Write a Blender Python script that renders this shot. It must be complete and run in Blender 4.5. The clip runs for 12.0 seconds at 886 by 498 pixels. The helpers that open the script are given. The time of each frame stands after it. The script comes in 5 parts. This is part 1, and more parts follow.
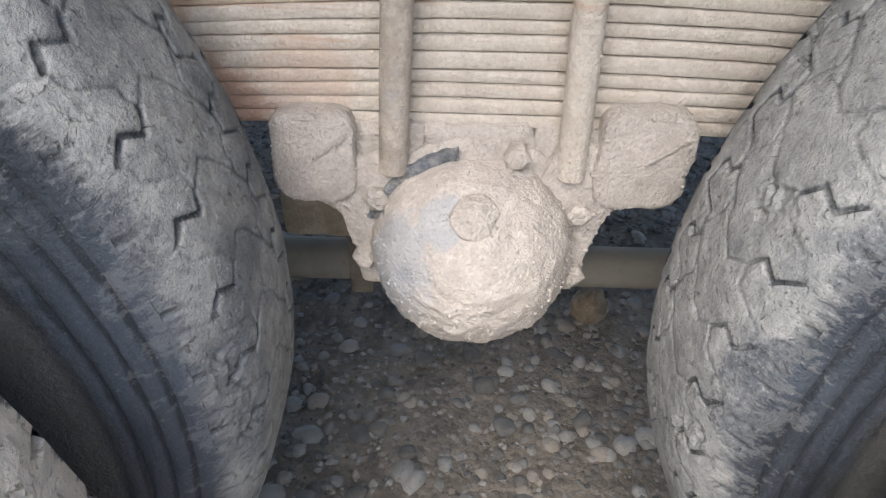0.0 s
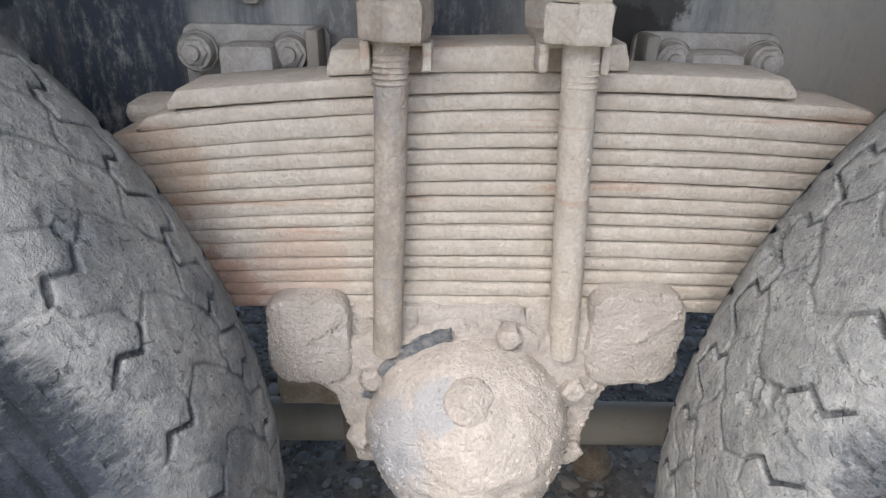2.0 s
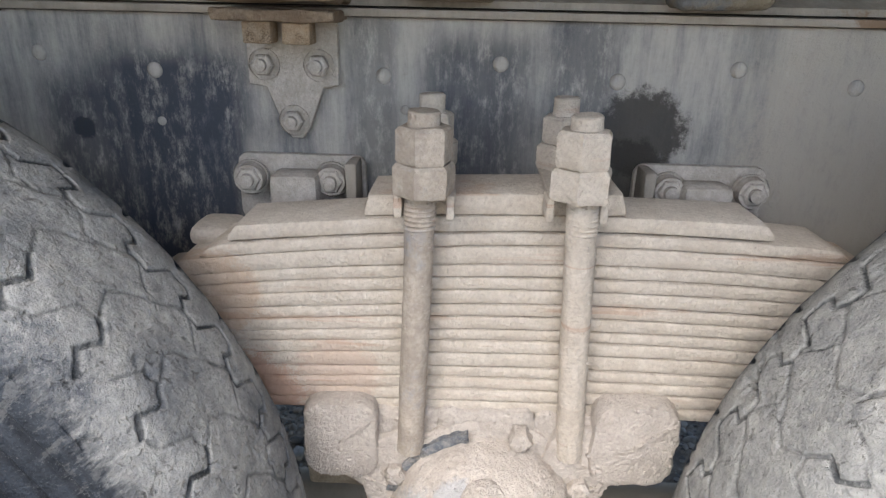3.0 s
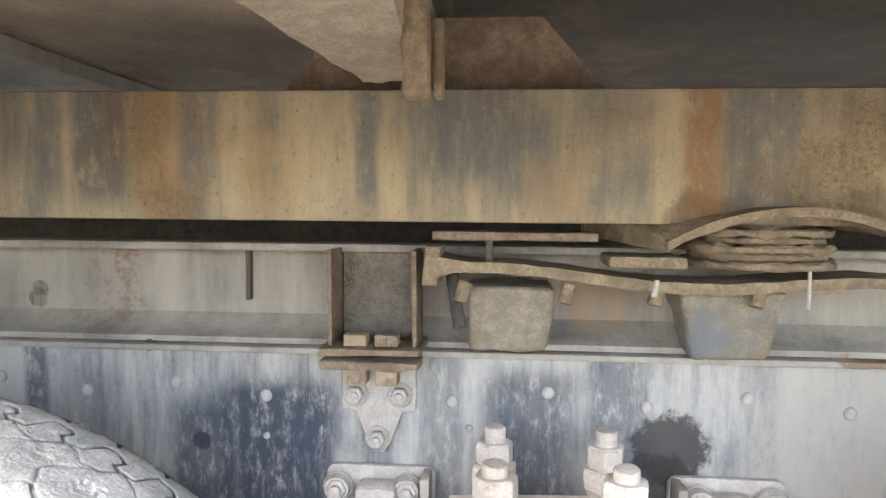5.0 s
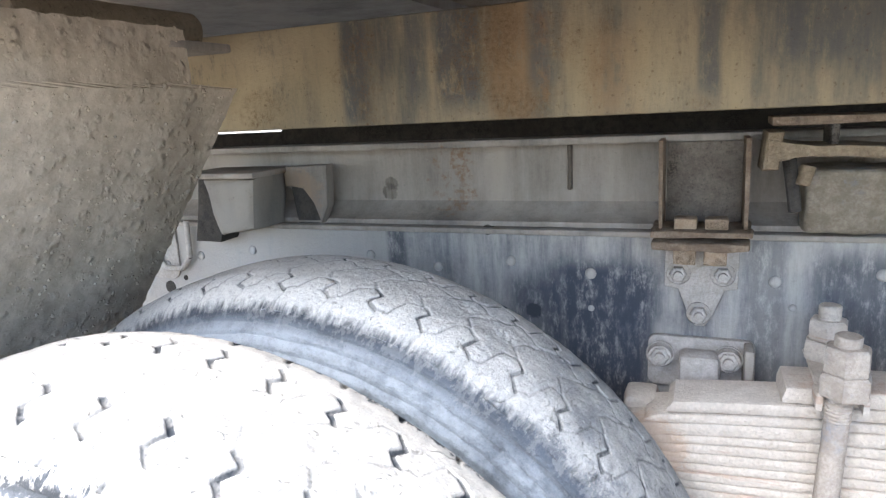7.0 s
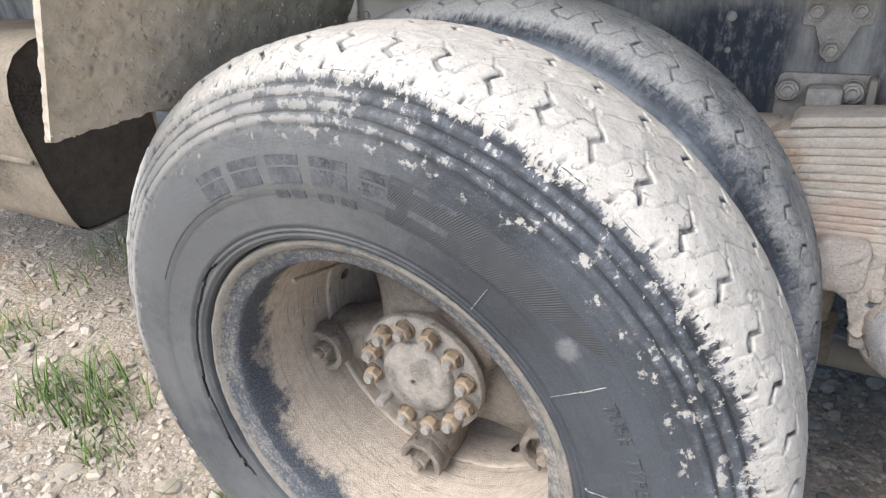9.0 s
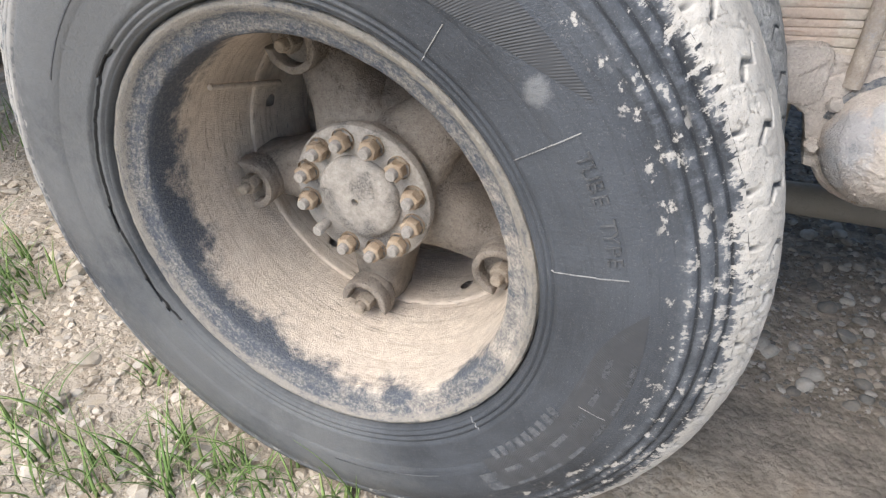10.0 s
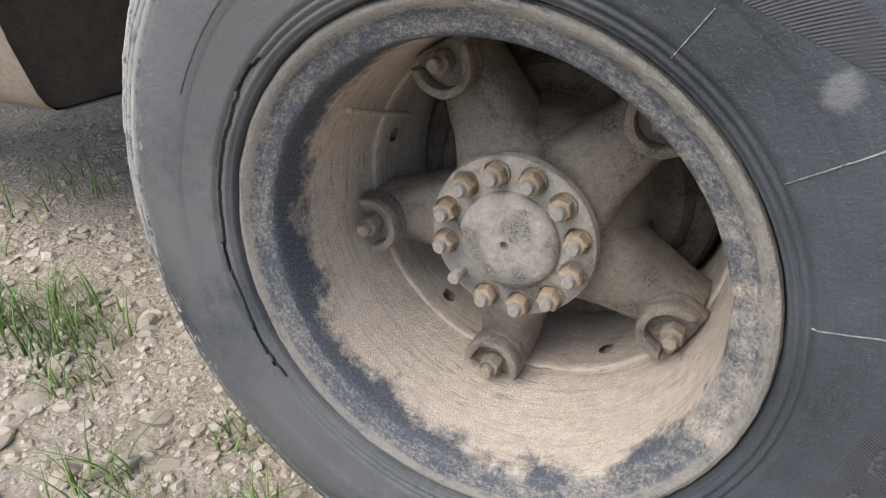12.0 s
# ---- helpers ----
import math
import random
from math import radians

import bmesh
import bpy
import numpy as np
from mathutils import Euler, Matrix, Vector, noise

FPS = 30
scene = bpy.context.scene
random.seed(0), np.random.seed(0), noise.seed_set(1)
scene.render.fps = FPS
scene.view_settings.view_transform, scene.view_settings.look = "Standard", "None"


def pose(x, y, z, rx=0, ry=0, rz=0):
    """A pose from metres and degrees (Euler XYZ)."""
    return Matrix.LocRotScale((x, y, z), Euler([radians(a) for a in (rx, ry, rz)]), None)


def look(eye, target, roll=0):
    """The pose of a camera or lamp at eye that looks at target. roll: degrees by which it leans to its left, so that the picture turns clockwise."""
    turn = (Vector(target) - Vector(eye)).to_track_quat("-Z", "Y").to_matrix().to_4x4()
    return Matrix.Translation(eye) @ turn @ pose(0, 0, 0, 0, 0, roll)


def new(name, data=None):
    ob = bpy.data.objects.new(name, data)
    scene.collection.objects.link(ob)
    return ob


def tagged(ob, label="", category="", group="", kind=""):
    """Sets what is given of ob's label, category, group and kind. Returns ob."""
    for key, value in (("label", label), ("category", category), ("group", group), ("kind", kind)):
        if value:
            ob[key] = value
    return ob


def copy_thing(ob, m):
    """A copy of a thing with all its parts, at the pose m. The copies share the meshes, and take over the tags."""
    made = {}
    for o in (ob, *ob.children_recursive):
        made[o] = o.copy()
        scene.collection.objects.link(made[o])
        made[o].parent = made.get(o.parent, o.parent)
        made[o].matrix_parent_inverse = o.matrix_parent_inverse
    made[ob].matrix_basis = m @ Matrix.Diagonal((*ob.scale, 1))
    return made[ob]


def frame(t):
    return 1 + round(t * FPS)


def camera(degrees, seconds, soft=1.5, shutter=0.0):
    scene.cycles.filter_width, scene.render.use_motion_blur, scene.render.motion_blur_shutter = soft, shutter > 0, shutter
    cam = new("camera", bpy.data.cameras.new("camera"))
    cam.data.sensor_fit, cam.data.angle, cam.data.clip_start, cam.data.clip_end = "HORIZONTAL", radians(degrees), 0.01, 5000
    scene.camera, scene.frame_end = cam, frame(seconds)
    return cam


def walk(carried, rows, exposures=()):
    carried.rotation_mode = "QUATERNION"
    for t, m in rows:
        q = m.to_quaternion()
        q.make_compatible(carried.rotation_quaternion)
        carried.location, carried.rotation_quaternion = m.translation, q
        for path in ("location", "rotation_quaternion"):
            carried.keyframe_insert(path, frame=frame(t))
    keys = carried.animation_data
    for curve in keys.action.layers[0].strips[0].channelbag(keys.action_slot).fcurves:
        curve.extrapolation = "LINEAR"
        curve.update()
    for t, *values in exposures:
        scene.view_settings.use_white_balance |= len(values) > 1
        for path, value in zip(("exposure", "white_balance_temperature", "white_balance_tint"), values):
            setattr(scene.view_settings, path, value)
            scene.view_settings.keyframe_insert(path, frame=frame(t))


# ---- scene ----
cam = camera(69.3, 12.0, soft=1.3)
PATH = [
    (0, (-0.034, -0.918, 1.007), (-0.018, 0.692, -0.179), 2.3),
    (0.5, (-0.036, -0.893, 0.965), (0.023, 0.755, -0.167), 0.7),
    (1, (-0.037, -0.887, 0.982), (0.003, 0.83, -0.041), -0.3),
    (1.5, (-0.037, -0.895, 1.023), (-0.041, 0.884, 0.108), 0.1),
    (2, (-0.031, -0.903, 1.052), (-0.019, 0.911, 0.209), 1.1),
    (2.5, (-0.032, -0.92, 1.079), (-0.032, 0.906, 0.263), 1.4),
    (3, (-0.032, -0.944, 1.146), (-0.088, 0.919, 0.422), 1.3),
    (3.2, (-0.028, -0.952, 1.168), (-0.069, 0.914, 0.451), 2.0),
    (4.8, (-0.056, -1.044, 1.303), (-0.106, 0.945, 1.096), 0.5),
    (5, (-0.071, -1.058, 1.32), (-0.223, 0.931, 1.187), 0.5),
    (5.5, (-0.115, -1.107, 1.361), (-0.431, 0.866, 1.287), -0.1),
    (6, (-0.136, -1.145, 1.361), (-0.566, 0.798, 1.16), -0.5),
    (6.5, (-0.182, -1.163, 1.343), (-0.787, 0.716, 1.025), -2.3),
    (7, (-0.216, -1.184, 1.325), (-0.958, 0.622, 0.889), -3.1),
    (7.2, (-0.23, -1.202, 1.316), (-1.009, 0.58, 0.852), -2.7),
    (8.8, (-0.232, -1.429, 1.258), (-1.181, 0.097, 0.38), -4.9),
    (9, (-0.224, -1.446, 1.237), (-1.15, 0.079, 0.332), -4.2),
    (9.5, (-0.206, -1.462, 1.157), (-0.971, 0.029, 0.066), -1.5),
    (10, (-0.25, -1.457, 1.061), (-0.942, 0.049, -0.057), -2.3),
    (10.5, (-0.357, -1.432, 0.954), (-1.051, 0.125, -0.092), -1.4),
    (11, (-0.442, -1.43, 0.959), (-1.212, 0.159, 0.019), -1.7),
    (11.5, (-0.442, -1.43, 0.969), (-1.232, 0.154, 0.036), -1.4),
    (12, (-0.425, -1.439, 0.982), (-1.238, 0.132, 0.05), -1.8),
]
LIGHT = [(0.0, 1.36, 6550, 10), (0.5, 1.48, 6500, 10), (1.5, 1.43, 6500, 10), (2.0, 1.34, 6500, 10), (2.5, 1.38, 6520, 10), (3.0, 1.48, 6650, 10), (3.2, 1.56, 6680, 10), (4.8, 2.6, 6550, 10), (5.5, 3.15, 6450, 10), (6.0, 2.92, 6200, 10), (6.5, 2.65, 6050, 10), (7.2, 1.93, 5950, 10), (8.8, 1.25, 6350, 10), (9.5, 1.14, 6450, 10), (10.5, 1.33, 6480, 10), (11.3, 1.33, 6400, 10), (12.0, 0.8, 6400, 10)]
walk(cam, [(t, look(eye, target, roll)) for t, eye, target, roll in PATH], LIGHT)

# ---- light ----
world = bpy.data.worlds.new("overcast_sky")
scene.world = world
world.use_nodes = True
wt = world.node_tree
sky = wt.nodes.new("ShaderNodeTexSky")
sky.sky_type, sky.sun_disc = "NISHITA", False
sky.sun_elevation, sky.sun_rotation = radians(54), radians(202)
sky.air_density, sky.dust_density, sky.ozone_density = 1.0, 2.0, 1.0
wt.links.new(sky.outputs[0], wt.nodes["Background"].inputs["Color"])
wt.nodes["Background"].inputs["Strength"].default_value = 0.15
sun_data = bpy.data.lights.new("sun", "SUN")
sun_data.energy, sun_data.angle, sun_data.color = 1.8, radians(45), (1.0, 0.985, 0.96)
sun = new("sun", sun_data)
sun.matrix_world = look((-1.6, -4.0, 5.9), (0, 0, 0))


# ---- materials ----
class Shader:
    """A small writer of node materials."""

    def __init__(self, name):
        self.mat = bpy.data.materials.new(name)
        self.mat.use_nodes = True
        self.tree = self.mat.node_tree
        self.tree.nodes.clear()
        self.coord = self.node("ShaderNodeTexCoord").outputs["Object"]

    def node(self, kind):
        return self.tree.nodes.new(kind)

    def put(self, socket, value):
        if isinstance(value, bpy.types.NodeSocket):
            self.tree.links.new(value, socket)
        elif isinstance(value, tuple) and len(value) == 3 and socket.type == "RGBA":
            socket.default_value = (*value, 1)
        else:
            socket.default_value = value

    def stretch(self, x, y, z):
        n = self.node("ShaderNodeMapping")
        self.put(n.inputs["Vector"], self.coord)
        n.inputs["Scale"].default_value = (x, y, z)
        return n.outputs[0]

    def noise(self, scale, detail=4.0, rough=0.6, vec=None, warp=0.0):
        n = self.node("ShaderNodeTexNoise")
        self.put(n.inputs["Vector"], vec or self.coord)
        n.inputs["Scale"].default_value, n.inputs["Detail"].default_value = scale, detail
        n.inputs["Roughness"].default_value, n.inputs["Distortion"].default_value = rough, warp
        return n.outputs["Fac"]

    def cells(self, scale, vec=None, feature="F1"):
        n = self.node("ShaderNodeTexVoronoi")
        n.feature = feature
        self.put(n.inputs["Vector"], vec or self.coord)
        n.inputs["Scale"].default_value = scale
        return n.outputs["Distance"]

    def span(self, fac, lo, hi, to0=0.0, to1=1.0):
        n = self.node("ShaderNodeMapRange")
        n.interpolation_type = "SMOOTHSTEP"
        for key, v in (("Value", fac), ("From Min", lo), ("From Max", hi), ("To Min", to0), ("To Max", to1)):
            self.put(n.inputs[key], v)
        return n.outputs[0]

    def calc(self, op, a, b=0.0):
        n = self.node("ShaderNodeMath")
        n.operation = op
        self.put(n.inputs[0], a)
        self.put(n.inputs[1], b)
        return n.outputs[0]

    def mix(self, fac, a, b):
        n = self.node("ShaderNodeMix")
        n.data_type = "RGBA"
        self.put(n.inputs[0], fac)
        self.put(n.inputs[6], a)
        self.put(n.inputs[7], b)
        return n.outputs[2]

    def axes(self):
        n = self.node("ShaderNodeSeparateXYZ")
        self.put(n.inputs[0], self.coord)
        return n.outputs

    def polar(self, x, r, y, around, out):
        """Coordinates that run round a wheel and outwards from its axle."""
        n = self.node("ShaderNodeCombineXYZ")
        self.put(n.inputs[0], self.calc("MULTIPLY", x, around))
        self.put(n.inputs[1], self.calc("MULTIPLY", r, out))
        self.put(n.inputs[2], self.calc("MULTIPLY", y, out))
        return n.outputs[0]

    def spot(self, at, radius, ragged, outer=1.2, inner=0.85):
        """A stain round a place, with a ragged edge."""
        n = self.node("ShaderNodeVectorMath")
        n.operation = "DISTANCE"
        self.put(n.inputs[0], self.coord)
        n.inputs[1].default_value = at
        d = self.calc("ADD", n.outputs["Value"], self.calc("MULTIPLY", self.calc("SUBTRACT", ragged, 0.5), radius * 1.8))
        return self.span(d, radius * outer, radius * inner)

    def random(self):
        return self.node("ShaderNodeObjectInfo").outputs["Random"]

    def island(self):
        return self.node("ShaderNodeNewGeometry").outputs["Random Per Island"]

    def done(self, color, rough=0.85, metal=0.0, height=None, depth=0.002, sheen=0.0):
        p, o = self.node("ShaderNodeBsdfPrincipled"), self.node("ShaderNodeOutputMaterial")
        self.put(p.inputs["Base Color"], color)
        self.put(p.inputs["Roughness"], rough)
        self.put(p.inputs["Metallic"], metal)
        p.inputs["Specular IOR Level"].default_value = 0.3
        if height is not None:
            b = self.node("ShaderNodeBump")
            b.inputs["Strength"].default_value, b.inputs["Distance"].default_value = 1.0, depth
            self.put(b.inputs["Height"], height)
            self.tree.links.new(b.outputs[0], p.inputs["Normal"])
        self.tree.links.new(p.outputs[0], o.inputs[0])
        return self.mat


def caked_mud(name, dust, deep, paint, paint_share, rust_share, grain=1.0, stains=()):
    """Dried pale mud on metal; paint and rust show where it flaked off."""
    s = Shader(name)
    big, mid, fine = s.noise(9, 5, 0.65), s.noise(45, 5, 0.7), s.noise(260, 3, 0.6)
    col = s.mix(s.span(mid, 0.35, 0.68), deep, dust)
    col = s.mix(s.span(fine, 0.3, 0.75, 0.0, 0.45), col, tuple(c * 0.7 for c in deep))
    rust = s.noise(4, 5, 0.65, s.stretch(1.1, 1, 16))
    col = s.mix(s.span(rust, 0.72 - rust_share, 0.82 - rust_share, 0, 0.5), col, (0.43, 0.27, 0.185))
    flake = s.calc("ADD", s.calc("MULTIPLY", big, 0.7), s.calc("MULTIPLY", s.noise(90, 4, 0.7), 0.3))
    col = s.mix(s.span(flake, 0.63 - paint_share, 0.75 - paint_share, 0, 0.8), col, paint)
    for at, radius, tone, share in stains:
        col = s.mix(s.calc("MULTIPLY", s.spot(at, radius, s.noise(55, 7, 0.9)), share), col, tone)
    h = s.calc("ADD", s.calc("MULTIPLY", mid, 0.32 * grain), s.calc("MULTIPLY", s.calc("ADD", fine, s.noise(120, 6, 0.75)), 0.36 * grain))
    return s.done(col, 0.95, 0.0, h, 0.005)


def streaked(name, paint, dust, share, rust, rust_share, stains=(), across=18.0, soft=0.12, pits=0.0, columns=()):
    """Paint under dust that rain has washed down in upright streaks."""
    s = Shader(name)
    runs = s.noise(1.0, 6, 0.68, s.stretch(across, across, across * 0.16))
    cloud, fine = s.noise(7, 5, 0.6), s.noise(180, 4, 0.7)
    both = s.calc("ADD", s.calc("MULTIPLY", runs, 0.62), s.calc("ADD", s.calc("MULTIPLY", cloud, 0.28), s.calc("MULTIPLY", fine, 0.10)))
    both = s.calc("ADD", both, s.calc("MULTIPLY", s.calc("SUBTRACT", s.noise(2.6, 3, 0.5), 0.5), 0.34))
    thread = s.noise(1.0, 5, 0.75, s.stretch(across * 6, across * 6, across * 0.7))
    both = s.calc("ADD", both, s.calc("MULTIPLY", s.calc("SUBTRACT", thread, 0.5), 0.22))
    col = s.mix(s.span(both, 0.5 - share - soft, 0.5 - share + soft), paint, dust)
    speck = s.noise(75, 5, 0.75)
    col = s.mix(s.span(speck, 0.58, 0.72, 0, 0.5), col, tuple(c * 0.55 for c in dust))
    wide = s.noise(1.0, 3, 0.5, s.stretch(across * 0.45, across * 0.45, 0.6))
    grit = s.calc("ADD", s.calc("MULTIPLY", wide, 0.7), s.calc("MULTIPLY", s.noise(60, 5, 0.75), 0.3))
    col = s.mix(s.span(grit, 0.64 - rust_share, 0.70 - rust_share, 0, 0.85), col, rust)
    for at, radius, tone in stains:
        col = s.mix(s.calc("MULTIPLY", s.spot(at, radius, s.noise(38, 6, 0.8)), 0.88 if max(tone) < 0.06 else s.span(thread, 0.38, 0.62, 0.85, 0.45)), col, tone)
    if columns:
        x, y, z = s.axes()[:]
        rag = s.calc("MULTIPLY", s.calc("SUBTRACT", s.noise(1.0, 5, 0.75, s.stretch(30, 30, 5)), 0.5), 0.9)
        worn = s.noise(1.0, 6, 0.8, s.stretch(70, 70, 28))
        for at, half, low, high, tone, most in columns:
            d = s.calc("ADD", s.calc("DIVIDE", s.calc("ABSOLUTE", s.calc("SUBTRACT", x, at)), half), rag)
            band = s.calc("MULTIPLY", s.span(z, low - 0.02, low + 0.02), s.span(z, high + 0.02, high - 0.02))
            band = s.calc("MULTIPLY", band, s.calc("MULTIPLY", s.span(d, 1.25, 0.55), s.span(worn, 0.30, 0.54, 0.0, most)))
            col = s.mix(band, col, tone)
    h = s.calc("ADD", s.calc("MULTIPLY", speck, 0.6), s.calc("MULTIPLY", fine, 0.4))
    if pits:
        blister = s.calc("MULTIPLY", s.span(s.noise(5.5, 4, 0.6), 0.50, 0.64), s.span(s.noise(150, 7, 0.85), 0.40, 0.66))
        col = s.mix(s.calc("MULTIPLY", blister, pits), col, tuple(c * 0.8 for c in rust))
        col = s.mix(s.span(s.noise(150, 3, 0.6), 0.60, 0.72, 0, 0.5), col, tuple(c * 0.35 for c in rust))
        h = s.calc("ADD", h, s.calc("MULTIPLY", blister, 0.25))
    return s.done(col, s.span(both, 0.3, 0.6, 0.6, 0.92), 0.0, h, 0.0025)


def rubber(name, dust, dust_low, rub, wall, white, reach, fade, low_dust, comb, relief, scuffs=(), bare=(), pale=()):
    """Tyre rubber: dusty tread, dust left on the shoulder's ribs, dark side wall."""
    s = Shader(name)
    x, y, z = s.axes()[:]
    r = s.calc("SQRT", s.calc("ADD", s.calc("MULTIPLY", x, x), s.calc("MULTIPLY", z, z)))
    turn = s.calc("MULTIPLY", s.calc("ARCTAN2", z, x), 0.5)
    big, mid, fine = s.noise(6, 4, 0.6), s.noise(38, 5, 0.7), s.noise(210, 4, 0.7)
    hatch = s.noise(1.0, 4, 0.65, s.polar(turn, r, y, 120, 32))
    rings = s.noise(1.0, 4, 0.6, s.polar(turn, r, y, 14, 260))
    ragged = s.calc("ADD", s.calc("MULTIPLY", hatch, 0.7), s.calc("MULTIPLY", s.noise(48, 5, 0.75), 0.3))
    edge = s.calc("ADD", r, s.calc("MULTIPLY", s.calc("SUBTRACT", ragged, 0.5), comb))
    side = s.calc("ABSOLUTE", s.calc("SUBTRACT", y, 0.0132))
    tread = s.calc("MULTIPLY", s.span(edge, 0.527, 0.531), s.span(s.calc("ADD", side, s.calc("MULTIPLY", s.calc("SUBTRACT", ragged, 0.5), 0.05)), reach + fade, reach - fade))
    col = s.mix(s.span(mid, 0.35, 0.7), tuple(c * 0.6 for c in wall), wall)
    col = s.mix(s.span(big, 0.38, 0.7, 0.0, 0.55), col, tuple(c * 1.9 for c in wall))
    col = s.mix(s.span(s.noise(2.4, 3, 0.5), 0.48, 0.68, 0, 0.6), col, tuple(c * 2.6 for c in wall))
    col = s.mix(s.span(rings, 0.52, 0.72, 0, 0.28), col, tuple(c * 1.9 for c in wall))
    col = s.mix(s.span(rings, 0.46, 0.34, 0, 0.25), col, tuple(c * 0.5 for c in wall))
    col = s.mix(s.span(fine, 0.58, 0.75, 0, 0.4), col, tuple(c * 2.4 for c in wall))
    col = s.mix(s.calc("MULTIPLY", s.span(s.calc("ADD", r, s.calc("MULTIPLY", s.calc("SUBTRACT", mid, 0.5), 0.03)), 0.492, 0.470), s.span(s.noise(7, 4, 0.6), 0.36, 0.58, 0.5 * low_dust, low_dust)), col, s.mix(mid, (0.095, 0.09, 0.078), (0.185, 0.176, 0.155)))
    band = s.span(r, 0.468, 0.486)
    rib = s.calc("COSINE", s.calc("MULTIPLY", s.calc("SUBTRACT", r, 0.4845), 6.2832 / 0.0154))
    chips = s.calc("ADD", s.calc("MULTIPLY", s.noise(34, 5, 0.7), 0.60), s.calc("MULTIPLY", s.noise(1.0, 3, 0.65, s.polar(turn, r, y, 150, 45)), 0.18))
    chips = s.calc("ADD", chips, s.calc("ADD", s.calc("MULTIPLY", rib, 0.03), s.calc("MULTIPLY", big, 0.24)))
    chips = s.calc("ADD", chips, s.calc("MULTIPLY", s.spot((-0.38, -0.10, 0.32), 0.38, s.noise(6, 4, 0.6)), 0.11 * (1.0 - low_dust)))
    col = s.mix(s.calc("MULTIPLY", band, s.span(chips, 0.54 - white, 0.66 - white, 0.0, 0.5)), col, (0.15, 0.16, 0.175))
    col = s.mix(s.calc("MULTIPLY", band, s.span(chips, 0.640 - white, 0.675 - white, 0, 0.7)), col, tuple(c * 0.85 for c in dust))
    for groove in (0.4920, 0.5075, 0.5213):
        col = s.mix(s.span(s.calc("ABSOLUTE", s.calc("SUBTRACT", r, groove)), 0.0026, 0.0010, 0, 0.75), col, tuple(c * 0.55 for c in wall))
    flakes = s.calc("ADD", s.calc("MULTIPLY", s.noise(1.0, 4, 0.6, s.polar(turn, r, y, 38, 50)), 0.65), s.calc("MULTIPLY", s.noise(90, 4, 0.7), 0.35))
    col = s.mix(s.calc("MULTIPLY", s.calc("MULTIPLY", s.span(r, 0.452, 0.47), s.span(r, 0.515, 0.50)), s.span(flakes, 0.635 - white, 0.685 - white, 0, 0.8)), col, tuple(c * 0.85 for c in dust))
    torn = s.calc("ADD", s.calc("MULTIPLY", s.noise(1.0, 4, 0.7, s.polar(turn, r, y, 130, 50)), 0.5), s.calc("MULTIPLY", s.noise(48, 5, 0.7), 0.5))
    feather = s.calc("ADD", torn, s.calc("ADD", s.calc("MULTIPLY", s.span(r, 0.485, 0.540), 0.17), s.calc("MULTIPLY", s.calc("SUBTRACT", big, 0.5), 0.25)))
    col = s.mix(s.calc("MULTIPLY", s.span(r, 0.470, 0.49), s.span(feather, 0.650, 0.695, 0, 0.8 * (1.0 - low_dust))), col, tuple(c * 0.92 for c in dust))
    col = s.mix(s.span(r, 0.462, 0.440, 0, 0.25), col, tuple(c * 2.1 for c in wall))
    for at, radius in pale:
        col = s.mix(s.calc("MULTIPLY", s.calc("MULTIPLY", s.span(r, 0.535, 0.505, 0, 0.85), s.spot(at, radius * 1.3, s.noise(12, 5, 0.7), 1.3, 0.5)), s.span(mid, 0.3, 0.6, 0.5, 0.95)), col, (0.35, 0.38, 0.405))
    for at, radius in scuffs:
        large = radius > 0.05
        col = s.mix(s.calc("MULTIPLY", s.spot(at, radius, s.noise(16 if large else 60, 7, 0.8), *((1.55, 0.15) if large else (1.3, 0.5))), 0.6 if large else 0.45), col, (0.16, 0.158, 0.15) if large else (0.27, 0.268, 0.26))
    face = s.mix(s.span(mid, 0.3, 0.72), dust_low, dust)
    face = s.mix(s.span(big, 0.50 + rub, 0.66 + rub, 0, 0.75), face, (0.13, 0.14, 0.155))
    face = s.mix(s.span(fine, 0.56, 0.74, 0, 0.35), face, tuple(c * 0.5 for c in dust_low))
    face = s.mix(s.span(s.noise(85, 7, 0.82), 0.50, 0.66, 0, 0.25 + 2.0 * (0.14 - rub)), face, (0.12, 0.128, 0.142))
    scars = s.noise(60, 4, 0.7, None, 2.5)
    face = s.mix(s.span(scars, 0.62, 0.68, 0, 0.4), face, tuple(c * 0.4 for c in dust_low))
    for at, radius in pale:
        face = s.mix(s.calc("MULTIPLY", s.spot(at, radius, s.noise(10, 6, 0.7), 1.3, 0.5), s.span(fine, 0.35, 0.65, 0.75, 0.5)), face, (0.62, 0.60, 0.55))
    for at, radius in bare:
        face = s.mix(s.calc("MULTIPLY", s.spot(at, radius, s.noise(34, 8, 0.85)), s.span(fine, 0.35, 0.65, 0.85, 0.45)), face, (0.065, 0.074, 0.092))
    cut = s.node("ShaderNodeAttribute")
    cut.attribute_name = "cut"
    face = s.mix(s.calc("MULTIPLY", s.span(cut.outputs["Fac"], 0.10, 0.7), s.span(s.noise(34, 4, 0.6), 0.36, 0.60, 1.0, 0.45)), face, (0.052, 0.056, 0.06))
    col = s.mix(tread, col, face)
    col = s.mix(s.span(cut.outputs["Fac"], 1.3, 1.6), col, (0.012, 0.012, 0.012))
    h = s.calc("ADD", s.calc("MULTIPLY", mid, 0.55), s.calc("MULTIPLY", fine, 0.45))
